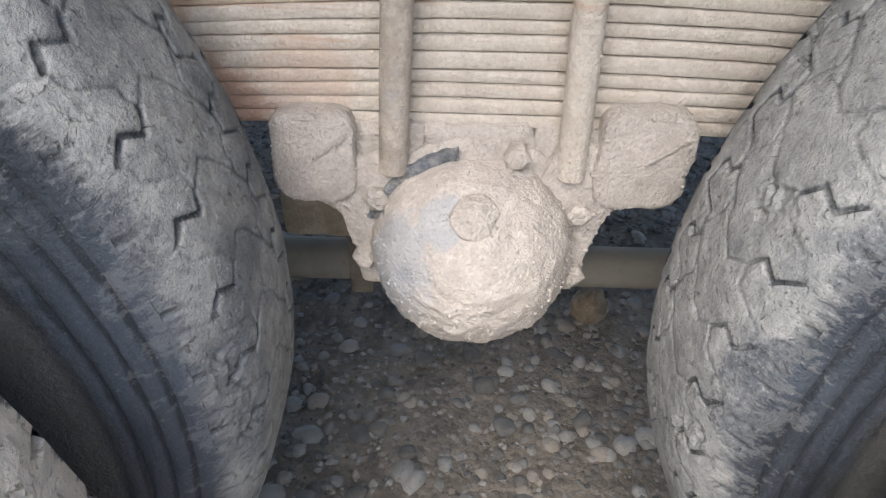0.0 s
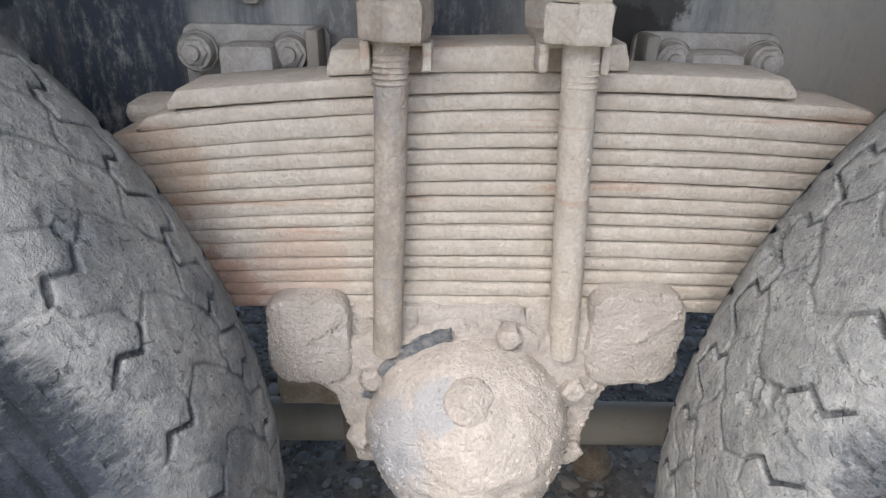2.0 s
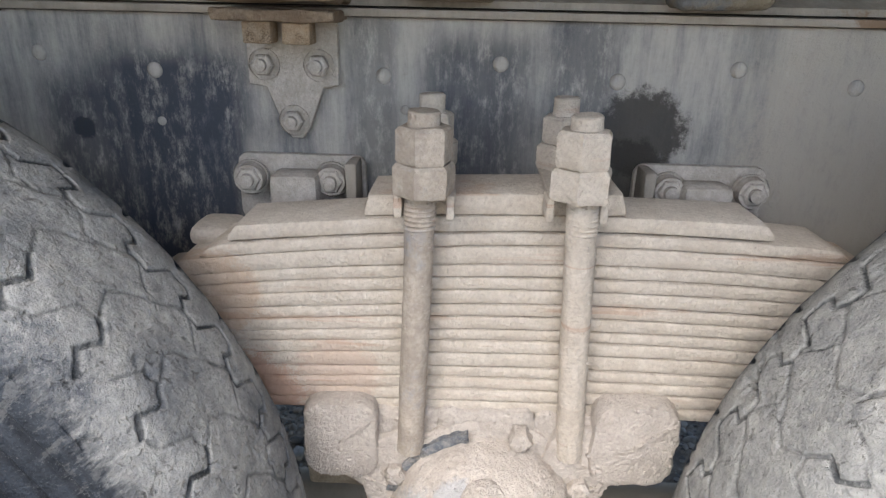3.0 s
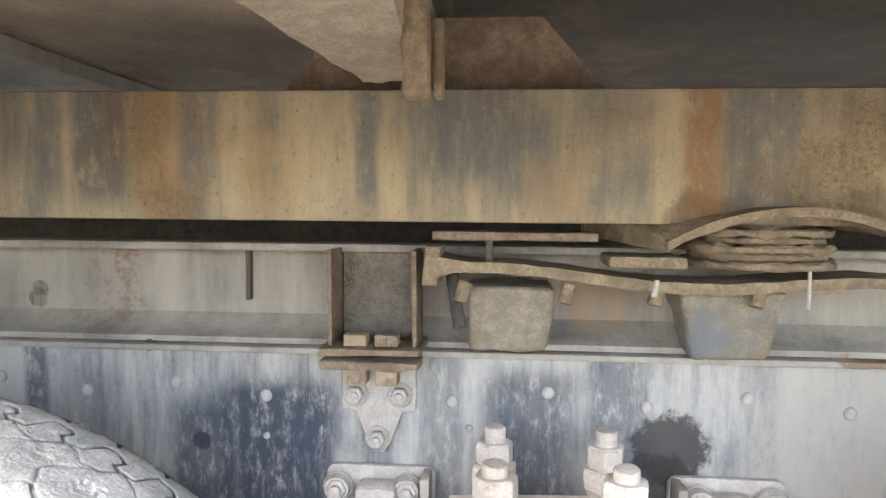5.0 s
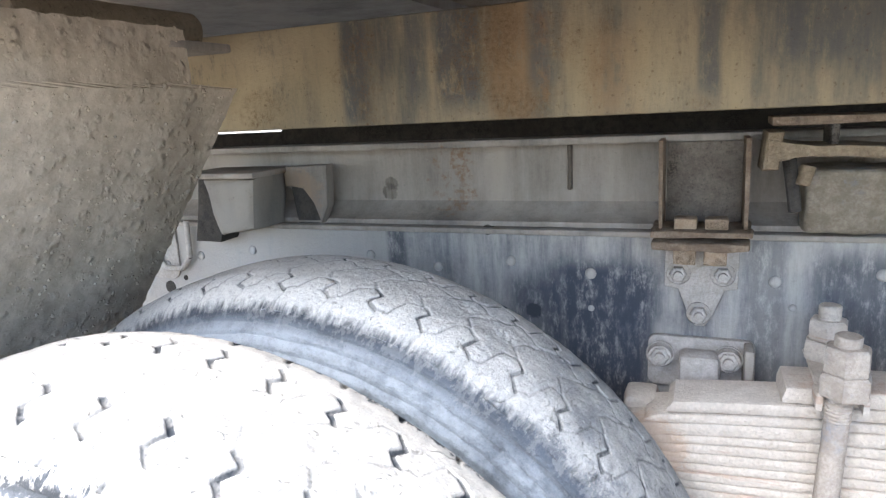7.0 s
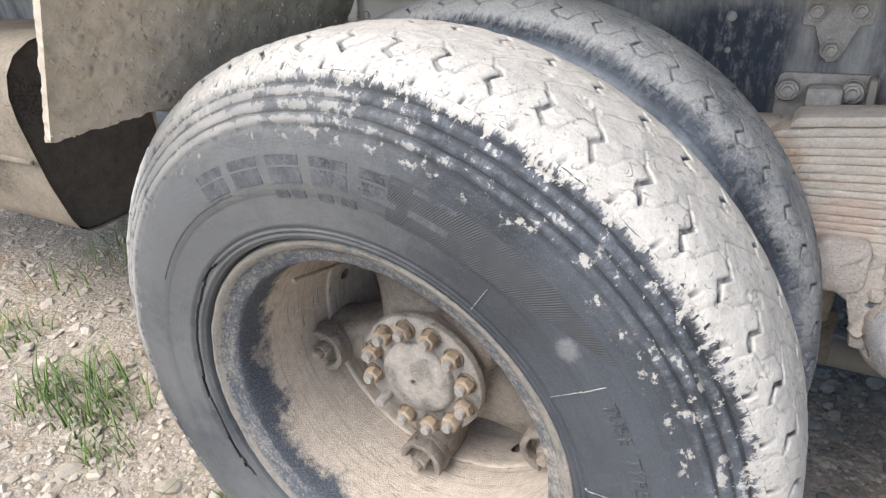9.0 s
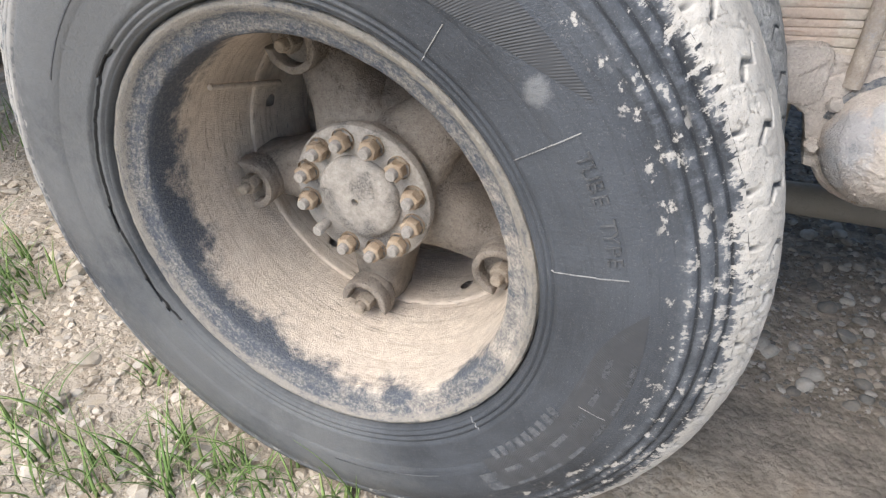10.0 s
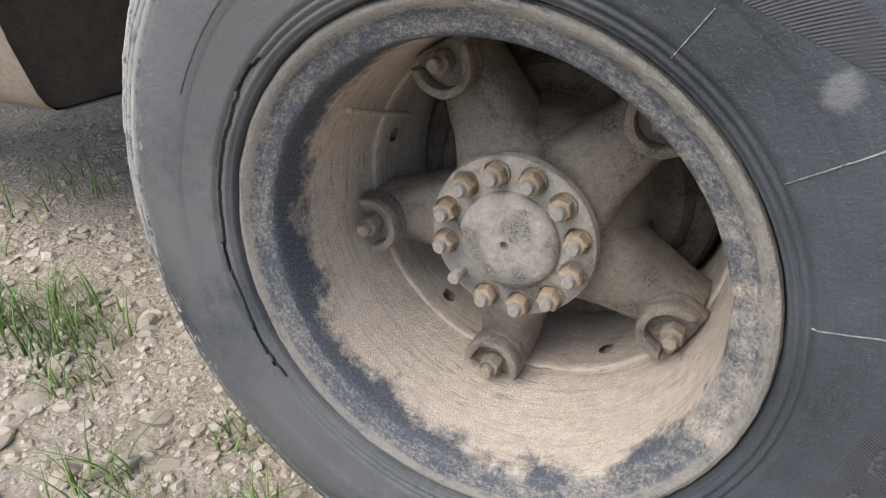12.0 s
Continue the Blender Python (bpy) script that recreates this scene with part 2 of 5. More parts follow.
    h = s.calc("SUBTRACT", h, s.calc("MULTIPLY", s.calc("MULTIPLY", tread, s.span(scars, 0.60, 0.68)), 0.5))
    grain = s.noise(620, 3, 0.7)
    lumps = s.noise(95, 6, 0.85)
    h = s.calc("ADD", h, s.calc("MULTIPLY", s.calc("MULTIPLY", tread, lumps), 0.5 * low_dust))
    col = s.mix(s.calc("MULTIPLY", tread, s.span(s.noise(330, 4, 0.75), 0.56, 0.68, 0, 0.6 * low_dust)), col, (0.46, 0.455, 0.43))
    col = s.mix(s.span(grain, 0.58, 0.72, 0, 0.4), col, (0.24, 0.235, 0.225))
    col = s.mix(s.span(grain, 0.42, 0.30, 0, 0.45), col, (0.02, 0.02, 0.021))
    scratch = s.noise(1.0, 4, 0.75, s.polar(turn, r, y, 60, 420))
    col = s.mix(s.calc("MULTIPLY", s.span(r, 0.50, 0.47), s.span(scratch, 0.62, 0.70, 0, 0.4)), col, (0.17, 0.165, 0.155))
    h = s.calc("ADD", h, s.calc("MULTIPLY", grain, 0.12))
    return s.done(col, s.span(tread, 0.0, 1.0, 0.6, 0.95), 0.0, h, relief)


SPRING_MUD = caked_mud("spring_mud", (0.635, 0.570, 0.490), (0.540, 0.475, 0.398), (0.33, 0.31, 0.285), -0.06, 0.145, 1.2, (((-0.31, -0.05, 0.075), 0.05, (0.36, 0.19, 0.13), 0.75), ((-0.24, -0.05, 0.02), 0.055, (0.44, 0.25, 0.17), 0.7), ((-0.15, -0.05, 0.055), 0.04, (0.50, 0.36, 0.28), 0.5), ((-0.27, -0.05, 0.14), 0.045, (0.48, 0.32, 0.21), 0.5), ((0.27, -0.05, 0.03), 0.035, (0.44, 0.25, 0.15), 0.5)))
SADDLE_MUD = caked_mud("saddle_mud", (0.615, 0.555, 0.495), (0.50, 0.445, 0.39), (0.30, 0.31, 0.325), -0.02, 0.02, 2.0)
CAP_MUD = caked_mud("cap_mud", (0.615, 0.555, 0.495), (0.50, 0.445, 0.39), (0.30, 0.31, 0.325), -0.03, 0.02, 1.5, (((-0.062, -0.10, 0.02), 0.038, (0.37, 0.39, 0.42), 0.6), ((-0.075, -0.09, -0.035), 0.032, (0.38, 0.40, 0.43), 0.55), ((-0.045, -0.11, -0.01), 0.03, (0.42, 0.43, 0.44), 0.4), ((-0.03, -0.115, 0.065), 0.022, (0.38, 0.40, 0.425), 0.6), ((-0.05, -0.11, 0.015), 0.016, (0.13, 0.15, 0.18), 0.45), ((-0.024, -0.09, -0.085), 0.010, (0.42, 0.30, 0.17), 0.9)))
BOLT_MUD = caked_mud("bolt_mud", (0.513, 0.451, 0.381), (0.372, 0.319, 0.266), (0.25, 0.26, 0.285), 0.10, 0.05, 1.0)
OCHRE = caked_mud("ochre_mud", (0.32, 0.258, 0.172), (0.19, 0.143, 0.093), (0.11, 0.085, 0.065), 0.05, 0.08, 1.2)
OCHRE_DARK = caked_mud("brown_crust", (0.30, 0.235, 0.17), (0.18, 0.13, 0.09), (0.09, 0.07, 0.055), 0.06, 0.1, 1.3)
OUTRIGGER_MUD = caked_mud("outrigger_mud", (0.44, 0.385, 0.30), (0.32, 0.27, 0.205), (0.16, 0.12, 0.09), 0.02, 0.04, 1.4)
BOX_MUD = caked_mud("box_mud", (0.33, 0.29, 0.225), (0.21, 0.178, 0.13), (0.15, 0.165, 0.185), 0.14, 0.10, 1.2)
PLATE_MUD = caked_mud("plate_mud", (0.55, 0.51, 0.46), (0.42, 0.38, 0.33), (0.16, 0.17, 0.19), 0.0, 0.04, 0.8)
OIL = (0.04, 0.037, 0.033)
NAVY, PALE = (0.042, 0.050, 0.068), (0.43, 0.40, 0.355)
RAIL_COLUMNS = [(-1.05, 0.33, 0.0, 0.34, PALE, 0.85), (-0.682, 0.018, 0.16, 0.34, NAVY, 0.75), (-0.60, 0.05, 0.0, 0.30, NAVY, 0.35), (-0.45, 0.05, 0.0, 0.26, NAVY, 0.75), (-0.345, 0.085, 0.0, 0.29, NAVY, 0.95), (-0.255, 0.02, 0.0, 0.2, PALE, 0.5), (-0.13, 0.025, 0.0, 0.34, NAVY, 0.5), (-0.02, 0.06, 0.05, 0.31, NAVY, 0.7), (0.09, 0.035, 0.05, 0.34, NAVY, 0.6), (0.42, 0.17, 0.0, 0.34, (0.40, 0.365, 0.315), 0.8)]
RAIL = streaked("rail_paint", (0.07, 0.08, 0.10), (0.45, 0.425, 0.385), 0.06, (0.22, 0.18, 0.14), -0.03, (((-0.93, 0, 0.24), 0.27, (0.40, 0.38, 0.345)), ((0.40, 0, 0.2), 0.13, (0.37, 0.335, 0.29)), ((0.155, 0, 0.215), 0.045, OIL), ((0.145, 0, 0.165), 0.045, OIL), ((-0.452, 0, 0.206), 0.012, OIL), ((0.52, 0, 0.2), 0.04, OIL)), across=21, soft=0.18, columns=RAIL_COLUMNS)
SUBFRAME = streaked("subframe_paint", (0.13, 0.117, 0.103), (0.385, 0.345, 0.295), 0.05, (0.22, 0.14, 0.085), 0.03, (((-0.713, 0.035, 0.045), 0.014, (0.07, 0.06, 0.05)), ((-0.709, 0.035, 0.06), 0.011, (0.07, 0.06, 0.05)), ((-0.02, 0.035, 0.06), 0.03, (0.12, 0.085, 0.055)), ((0.07, 0.035, 0.05), 0.045, (0.28, 0.21, 0.145))), across=9, soft=0.2)
SLATE, ORANGE, CREAM = (0.088, 0.094, 0.098), (0.27, 0.18, 0.098), (0.38, 0.305, 0.19)
BEAM_COLUMNS = [(-1.0, 0.28, 0.0, 0.15, CREAM, 0.85), (-0.683, 0.022, 0.0, 0.16, SLATE, 0.85), (-0.585, 0.018, 0.03, 0.16, SLATE, 0.6), (-0.525, 0.036, 0.02, 0.16, SLATE, 0.85), (-0.453, 0.032, 0.0, 0.16, ORANGE, 0.9), (-0.405, 0.026, 0.04, 0.16, SLATE, 0.55), (-0.319, 0.036, 0.0, 0.10, ORANGE, 0.6), (-0.27, 0.05, 0.0, 0.16, CREAM, 0.5), (-0.212, 0.014, 0.02, 0.16, SLATE, 0.7), (-0.10, 0.055, 0.05, 0.16, SLATE, 0.7), (-0.03, 0.03, 0.03, 0.12, SLATE, 0.6), (0.0, 0.04, 0.0, 0.07, ORANGE, 0.5), (0.065, 0.035, 0.02, 0.16, SLATE, 0.4), (0.154, 0.022, 0.0, 0.16, (0.215, 0.12, 0.058), 0.85), (0.22, 0.04, 0.0, 0.16, SLATE, 0.6)]
BEAM = streaked("rusty_beam", (0.09, 0.091, 0.084), (0.345, 0.278, 0.174), 0.04, (0.26, 0.165, 0.085), 0.035, (((0.15, 0, 0.0), 0.036, (0.13, 0.10, 0.065)), ((0.18, 0, 0.005), 0.03, (0.13, 0.10, 0.065)), ((0.33, 0, 0.0), 0.04, (0.13, 0.10, 0.065))), across=13, soft=0.17, pits=0.85, columns=BEAM_COLUMNS)
# Darker copy for the deep floor: the cavity's shade is in its colour.
BODY_SHADED = streaked("body_underside", (0.055, 0.045, 0.032), (0.20, 0.158, 0.105), -0.02, (0.11, 0.062, 0.033), 0.04, across=6, soft=0.2)
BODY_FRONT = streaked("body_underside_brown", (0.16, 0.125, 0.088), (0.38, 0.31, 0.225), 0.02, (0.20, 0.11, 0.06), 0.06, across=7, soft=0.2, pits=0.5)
TUBE = streaked("dusty_tube", (0.16, 0.15, 0.14), (0.30, 0.27, 0.23), 0.1, (0.2, 0.13, 0.08), -0.05, across=6, soft=0.2)
RUBBER_OUT = rubber("outer_tyre_rubber", (0.55, 0.511, 0.448), (0.43, 0.398, 0.349), 0.14, (0.036, 0.039, 0.043), 0.07, 0.106, 0.004, 0.0, 0.11, 0.0025, (((-0.28, -0.125, 0.28), 0.27), ((-0.03, -0.125, 0.40), 0.16), ((-0.40, -0.125, 0.0), 0.12), ((-0.27, -0.125, -0.30), 0.19), ((-0.02, -0.125, -0.41), 0.14), ((0.3125, -0.128, 0.262), 0.014)))
RUBBER_IN = rubber("inner_tyre_rubber", (0.41, 0.405, 0.385), (0.255, 0.256, 0.25), 0.01, (0.038, 0.045, 0.056), -0.10, 0.097, 0.008, 0.75, 0.055, 0.0045, (), (((0.44, -0.135, 0.33), 0.075), ((0.51, -0.135, 0.18), 0.07), ((0.36, -0.135, 0.41), 0.055), ((0.34, -0.135, -0.43), 0.08), ((0.22, -0.135, -0.50), 0.06)), (((0.0, 0.0, 0.56), 0.34), ((-0.2, 0.0, 0.52), 0.2)))


def rim_material():
    s = Shader("dusty_rim")
    x, y, z = s.axes()[:]
    mid, fine, big = s.noise(55, 5, 0.7), s.noise(230, 4, 0.7), s.noise(8, 6, 0.7)
    r = s.calc("SQRT", s.calc("ADD", s.calc("MULTIPLY", x, x), s.calc("MULTIPLY", z, z)))
    turn = s.calc("MULTIPLY", s.calc("ARCTAN2", z, x), 0.27)
    rings = s.noise(1.0, 4, 0.65, s.polar(turn, r, y, 9, 110))
    dust = s.mix(s.span(mid, 0.3, 0.7), (0.50, 0.42, 0.335), (0.63, 0.54, 0.435))
    dust = s.mix(s.span(rings, 0.50, 0.66, 0, 0.45), dust, (0.33, 0.27, 0.21))
    dark = s.mix(s.span(fine, 0.45, 0.70, 0, 0.5), (0.085, 0.094, 0.11), (0.25, 0.24, 0.222))
    dust = s.mix(s.calc("MULTIPLY", s.span(s.noise(1.0, 3, 0.6, s.polar(turn, r, y, 26, 230)), 0.60, 0.66), s.span(s.noise(7, 3, 0.5), 0.45, 0.6, 0, 0.7)), dust, (0.17, 0.145, 0.12))
    fuzz = s.calc("ADD", s.calc("MULTIPLY", s.calc("SUBTRACT", big, 0.5), 0.20), s.calc("ADD", s.calc("MULTIPLY", s.calc("SUBTRACT", mid, 0.5), 0.06), s.calc("MULTIPLY", s.calc("SUBTRACT", fine, 0.5), 0.025)))
    fuzz = s.calc("ADD", fuzz, s.calc("ADD", s.calc("MULTIPLY", z, -0.05), s.calc("MULTIPLY", x, 0.10)))
    col = s.mix(s.span(s.calc("ADD", y, fuzz), -0.075, -0.03), dark, dust)
    crust = s.calc("ADD", s.calc("MULTIPLY", mid, 0.30), s.calc("ADD", s.calc("MULTIPLY", s.noise(1.0, 5, 0.8, s.polar(turn, r, y, 90, 240)), 0.42), s.calc("MULTIPLY", s.noise(1.0, 5, 0.7, s.polar(turn, r, y, 12, 60)), 0.28)))
    col = s.mix(s.calc("MULTIPLY", s.span(y, -0.082, -0.090), s.span(crust, 0.45, 0.56, 0.0, 0.9)), col, s.mix(s.span(fine, 0.4, 0.62), (0.16, 0.152, 0.14), (0.315, 0.29, 0.25)))
    col = s.mix(s.calc("MULTIPLY", s.span(y, -0.097, -0.101), s.span(crust, 0.36, 0.5, 0, 0.7)), col, (0.32, 0.285, 0.235))
    return s.done(col, 0.9, 0.0, s.calc("ADD", s.calc("MULTIPLY", mid, 0.4), s.calc("MULTIPLY", s.calc("ADD", fine, s.noise(420, 3, 0.7)), 0.5)), 0.0045)


def dusty(name, a, b, c, depth=0.002, scale=1.0):
    """Dust over a dull surface, with darker specks."""
    s = Shader(name)
    big, mid, fine = s.noise(6 * scale, 5, 0.65), s.noise(48 * scale, 6, 0.75), s.noise(300 * scale, 5, 0.75)
    col = s.mix(s.span(mid, 0.32, 0.7), a, b)
    col = s.mix(s.span(big, 0.45, 0.66, 0, 0.6), col, c)
    col = s.mix(s.span(fine, 0.54, 0.68, 0, 0.65), col, tuple(v * 0.45 for v in c))
    col = s.mix(s.span(fine, 0.44, 0.32, 0, 0.4), col, tuple(min(0.75, v * 1.35) for v in b))
    pits = s.calc("MULTIPLY", s.span(s.noise(11 * scale, 4, 0.6), 0.5, 0.62), s.span(s.noise(330 * scale, 3, 0.65), 0.5, 0.58))
    col = s.mix(s.calc("MULTIPLY", pits, 0.6), col, tuple(v * 0.35 for v in c))
    h = s.calc("ADD", s.calc("MULTIPLY", mid, 0.6), s.calc("MULTIPLY", fine, 0.4))
    return s.done(col, 0.92, 0.0, s.calc("SUBTRACT", h, s.calc("MULTIPLY", pits, 0.5)), depth)


def flap_material():
    """Rubber sheet under brown mud, with pea-sized crumbs stuck to it."""
    s = Shader("muddy_flap")
    big, mid, fine = s.noise(5, 5, 0.65), s.noise(38, 5, 0.7), s.noise(200, 4, 0.7)
    crumbs = s.calc("MULTIPLY", s.span(s.cells(75, None, "SMOOTH_F1"), 0.55, 0.0), s.span(s.noise(30, 3, 0.6), 0.42, 0.62))
    patch = s.span(s.noise(9, 4, 0.6), 0.36, 0.56)
    col = s.mix(s.span(mid, 0.3, 0.7), (0.43, 0.37, 0.285), (0.60, 0.52, 0.41))
    col = s.mix(s.span(big, 0.5, 0.66, 0, 0.4), col, (0.20, 0.165, 0.125))
    col = s.mix(s.calc("MULTIPLY", crumbs, s.calc("MULTIPLY", patch, 0.45)), col, (0.39, 0.345, 0.275))
    col = s.mix(s.span(fine, 0.58, 0.76, 0, 0.4), col, (0.12, 0.10, 0.08))
    h = s.calc("ADD", s.calc("MULTIPLY", s.calc("MULTIPLY", crumbs, patch), 0.8), s.calc("MULTIPLY", fine, 0.12))
    return s.done(col, 0.95, 0.0, s.calc("ADD", h, s.calc("MULTIPLY", mid, 0.30)), 0.005)


RIM = rim_material()
HUB = dusty("hub_dust", (0.215, 0.18, 0.148), (0.335, 0.288, 0.237), (0.165, 0.143, 0.122), 0.007)
HUB_CAP = dusty("hub_cap_dust", (0.27, 0.24, 0.205), (0.43, 0.385, 0.33), (0.20, 0.19, 0.18), 0.003, 1.6)
NUT = dusty("ochre_nut", (0.36, 0.26, 0.17), (0.46, 0.37, 0.27), (0.30, 0.20, 0.125), 0.004, 2.2)
STUD = dusty("dusty_stud", (0.24, 0.215, 0.19), (0.37, 0.335, 0.29), (0.12, 0.115, 0.115), 0.002, 2.0)
# Dark iron; also stands in for shade in holes and behind the frame.
DARK = dusty("dark_iron_and_shade", (0.045, 0.042, 0.038), (0.09, 0.08, 0.068), (0.05, 0.045, 0.04), 0.003)
FLAP = flap_material()
TANK = dusty("cream_tank", (0.21, 0.175, 0.13), (0.28, 0.236, 0.18), (0.15, 0.123, 0.09), 0.002, 0.6)
BROWN = dusty("brown_grime", (0.115, 0.098, 0.08), (0.20, 0.172, 0.14), (0.085, 0.072, 0.06), 0.003)
# The tank's end lies in shadow; that shade is put into its colour.
TANK_END_SHADE = dusty("shaded_tank_end", (0.06, 0.052, 0.043), (0.10, 0.085, 0.07), (0.07, 0.06, 0.05), 0.003, 0.6)
STRIPE = dusty("blue_black_paint", (0.13, 0.15, 0.18), (0.34, 0.335, 0.325), (0.58, 0.52, 0.45), 0.004, 4.0)
DRUM = dusty("dusty_drum", (0.085, 0.072, 0.06), (0.17, 0.145, 0.118), (0.07, 0.06, 0.05), 0.006)
MARK = dusty("worn_mark", (0.062, 0.065, 0.070), (0.125, 0.126, 0.126), (0.075, 0.078, 0.082), 0.002)
CLAMP_NUT = dusty("dusty_clamp_nut", (0.27, 0.22, 0.17), (0.40, 0.34, 0.27), (0.21, 0.165, 0.125), 0.004, 2.0)
LETTER = dusty("worn_rubber", (0.065, 0.067, 0.071), (0.125, 0.125, 0.123), (0.085, 0.087, 0.09), 0.002)
MOULD_LINE = dusty("pale_mould_line", (0.25, 0.245, 0.235), (0.40, 0.385, 0.355), (0.16, 0.155, 0.15), 0.001)


def hatch_material():
    s = Shader("hatched_rubber")
    x, y, z = s.axes()[:]
    r = s.calc("SQRT", s.calc("ADD", s.calc("MULTIPLY", x, x), s.calc("MULTIPLY", z, z)))
    turn = s.calc("ARCTAN2", z, x)
    lines = s.calc("SINE", s.calc("ADD", s.calc("MULTIPLY", turn, 800), s.calc("MULTIPLY", r, 1150)))
    worn = s.span(s.noise(24, 4, 0.6), 0.35, 0.65)
    col = s.mix(s.noise(50, 4, 0.6), (0.038, 0.039, 0.041), (0.066, 0.067, 0.069))
    col = s.mix(s.calc("MULTIPLY", s.span(lines, 0.2, 0.9, 0, 0.35), worn), col, (0.11, 0.108, 0.10))
    return s.done(col, 0.65, 0.0, s.calc("MULTIPLY", lines, worn), 0.0003)


HATCH = hatch_material()


ORANGE_PAINT = [((-0.185, -0.866, 0.045), 0.022), ((-0.155, -0.866, 0.06), 0.018), ((-0.225, -0.866, 0.04), 0.012), ((-0.115, -0.866, 0.055), 0.010), ((-0.27, -0.866, 0.05), 0.012), ((0.02, -0.866, 0.06), 0.014)]


def sill_material():
    s = Shader("peeling_sill")
    big, mid, fine = s.noise(5, 5, 0.65, s.stretch(1, 1, 1.6)), s.noise(34, 5, 0.75, s.stretch(0.6, 1, 1)), s.noise(170, 4, 0.7)
    col = s.mix(s.span(mid, 0.3, 0.68), (0.066, 0.058, 0.046), (0.15, 0.137, 0.117))
    for at, radius in ORANGE_PAINT:
        col = s.mix(s.calc("MULTIPLY", s.spot(at, radius, s.noise(45, 6, 0.8)), s.span(big, 0.40, 0.55, 0.35, 0.85)), col, (0.42, 0.13, 0.045))
    col = s.mix(s.span(s.noise(22, 5, 0.7), 0.56, 0.66, 0, 0.6), col, (0.26, 0.22, 0.175))
    return s.done(col, 0.9, 0.0, s.calc("ADD", s.calc("MULTIPLY", mid, 0.7), s.calc("MULTIPLY", fine, 0.3)), 0.002)


def ground_material():
    s = Shader("dirt_ground")
    x, y, z = s.axes()[:]
    big, mid, fine = s.noise(1.6, 5, 0.6), s.noise(18, 6, 0.7), s.noise(110, 5, 0.75)
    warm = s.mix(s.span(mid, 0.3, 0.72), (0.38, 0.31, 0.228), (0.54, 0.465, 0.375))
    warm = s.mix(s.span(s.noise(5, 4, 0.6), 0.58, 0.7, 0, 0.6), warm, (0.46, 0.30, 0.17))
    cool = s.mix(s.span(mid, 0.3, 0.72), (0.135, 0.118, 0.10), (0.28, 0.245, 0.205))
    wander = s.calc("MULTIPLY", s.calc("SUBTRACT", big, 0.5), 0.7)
    # Tone turns darker and cooler where the ground runs under the truck.
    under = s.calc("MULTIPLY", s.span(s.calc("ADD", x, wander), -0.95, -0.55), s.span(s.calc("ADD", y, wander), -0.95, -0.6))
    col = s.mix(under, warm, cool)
    col = s.mix(s.span(fine, 0.55, 0.75, 0, 0.5), col, (0.16, 0.14, 0.115))
    return s.done(col, 0.97, 0.0, s.calc("ADD", s.calc("ADD", s.calc("MULTIPLY", mid, 0.5), s.calc("MULTIPLY", s.noise(48, 6, 0.8), 0.5)), s.calc("ADD", s.calc("MULTIPLY", fine, 0.3), s.calc("MULTIPLY", s.cells(70), -0.35))), 0.02)


def stone_material(name, dark, pale, tint):
    s = Shader(name)
    pick, fine, mid = s.island(), s.noise(190, 4, 0.7), s.noise(50, 4, 0.6)
    col = s.mix(s.span(pick, 0.0, 1.0), dark, pale)
    col = s.mix(s.span(pick, 0.82, 0.9, 0, 0.7), col, tint)
    col = s.mix(s.span(mid, 0.4, 0.7, 0, 0.35), col, tint)
    col = s.mix(s.span(fine, 0.5, 0.75, 0, 0.35), col, tuple(c * 0.5 for c in dark))
    return s.done(col, 0.9, 0.0, fine, 0.002)


def grass_material():
    s = Shader("grass_blades")
    col = s.mix(s.island(), (0.095, 0.165, 0.042), (0.235, 0.315, 0.105))
    col = s.mix(s.span(s.noise(9, 3), 0.55, 0.7, 0, 0.6), col, (0.27, 0.25, 0.11))
    return s.done(col, 0.6)


SILL = sill_material()
GROUND = ground_material()
GRAVEL = stone_material("grey_gravel", (0.085, 0.084, 0.082), (0.30, 0.29, 0.275), (0.22, 0.185, 0.15))
CLOD = stone_material("pale_stones", (0.37, 0.305, 0.225), (0.57, 0.495, 0.40), (0.39, 0.35, 0.30))
GRASS = grass_material()


# ---- shape helpers ----
def mesh_object(name, bm, material, smooth=True):
    data = bpy.data.meshes.new(name)
    bm.normal_update()
    bm.to_mesh(data)
    bm.free()
    data.materials.append(material)
    if smooth:
        data.shade_smooth()
        data.set_sharp_from_angle(angle=radians(38))
    return new(name, data)


def part(name, bm, material, parent, label="", smooth=True):
    """Links a bmesh, in its thing's own coordinates, as one mesh under a thing or part."""
    ob = mesh_object(name, bm, material, smooth)
    ob.parent = parent
    return tagged(ob, label)


def share(name, ob, m, parent):
    """Another part with the mesh of ob, at the pose m."""
    twin = new(name, ob.data)
    twin.parent = parent
    twin.matrix_basis = m
    return twin


def thing(name, label, category, at=(0, 0, 0), group="", kind=""):
    ob = new(name)
    ob.empty_display_size = 0.05
    ob.location = at
    return tagged(ob, label, category, group, kind)


def add_box(bm, x0, x1, y0, y1, z0, z1, bevel=0.0, m=None):
    made = bmesh.ops.create_cube(bm, size=1.0)["verts"]
    for v in made:
        v.co = Vector(((x0 + x1) / 2 + v.co.x * (x1 - x0), (y0 + y1) / 2 + v.co.y * (y1 - y0), (z0 + z1) / 2 + v.co.z * (z1 - z0)))
    if bevel:
        edges = list({e for v in made for e in v.link_edges})
        made = list({v for f in bmesh.ops.bevel(bm, geom=edges, offset=bevel, segments=2, profile=0.5, affect="EDGES")["faces"] for v in f.verts} | {v for v in made if v.is_valid})
    if m is not None:
        bmesh.ops.transform(bm, matrix=m, verts=made)
    return bm


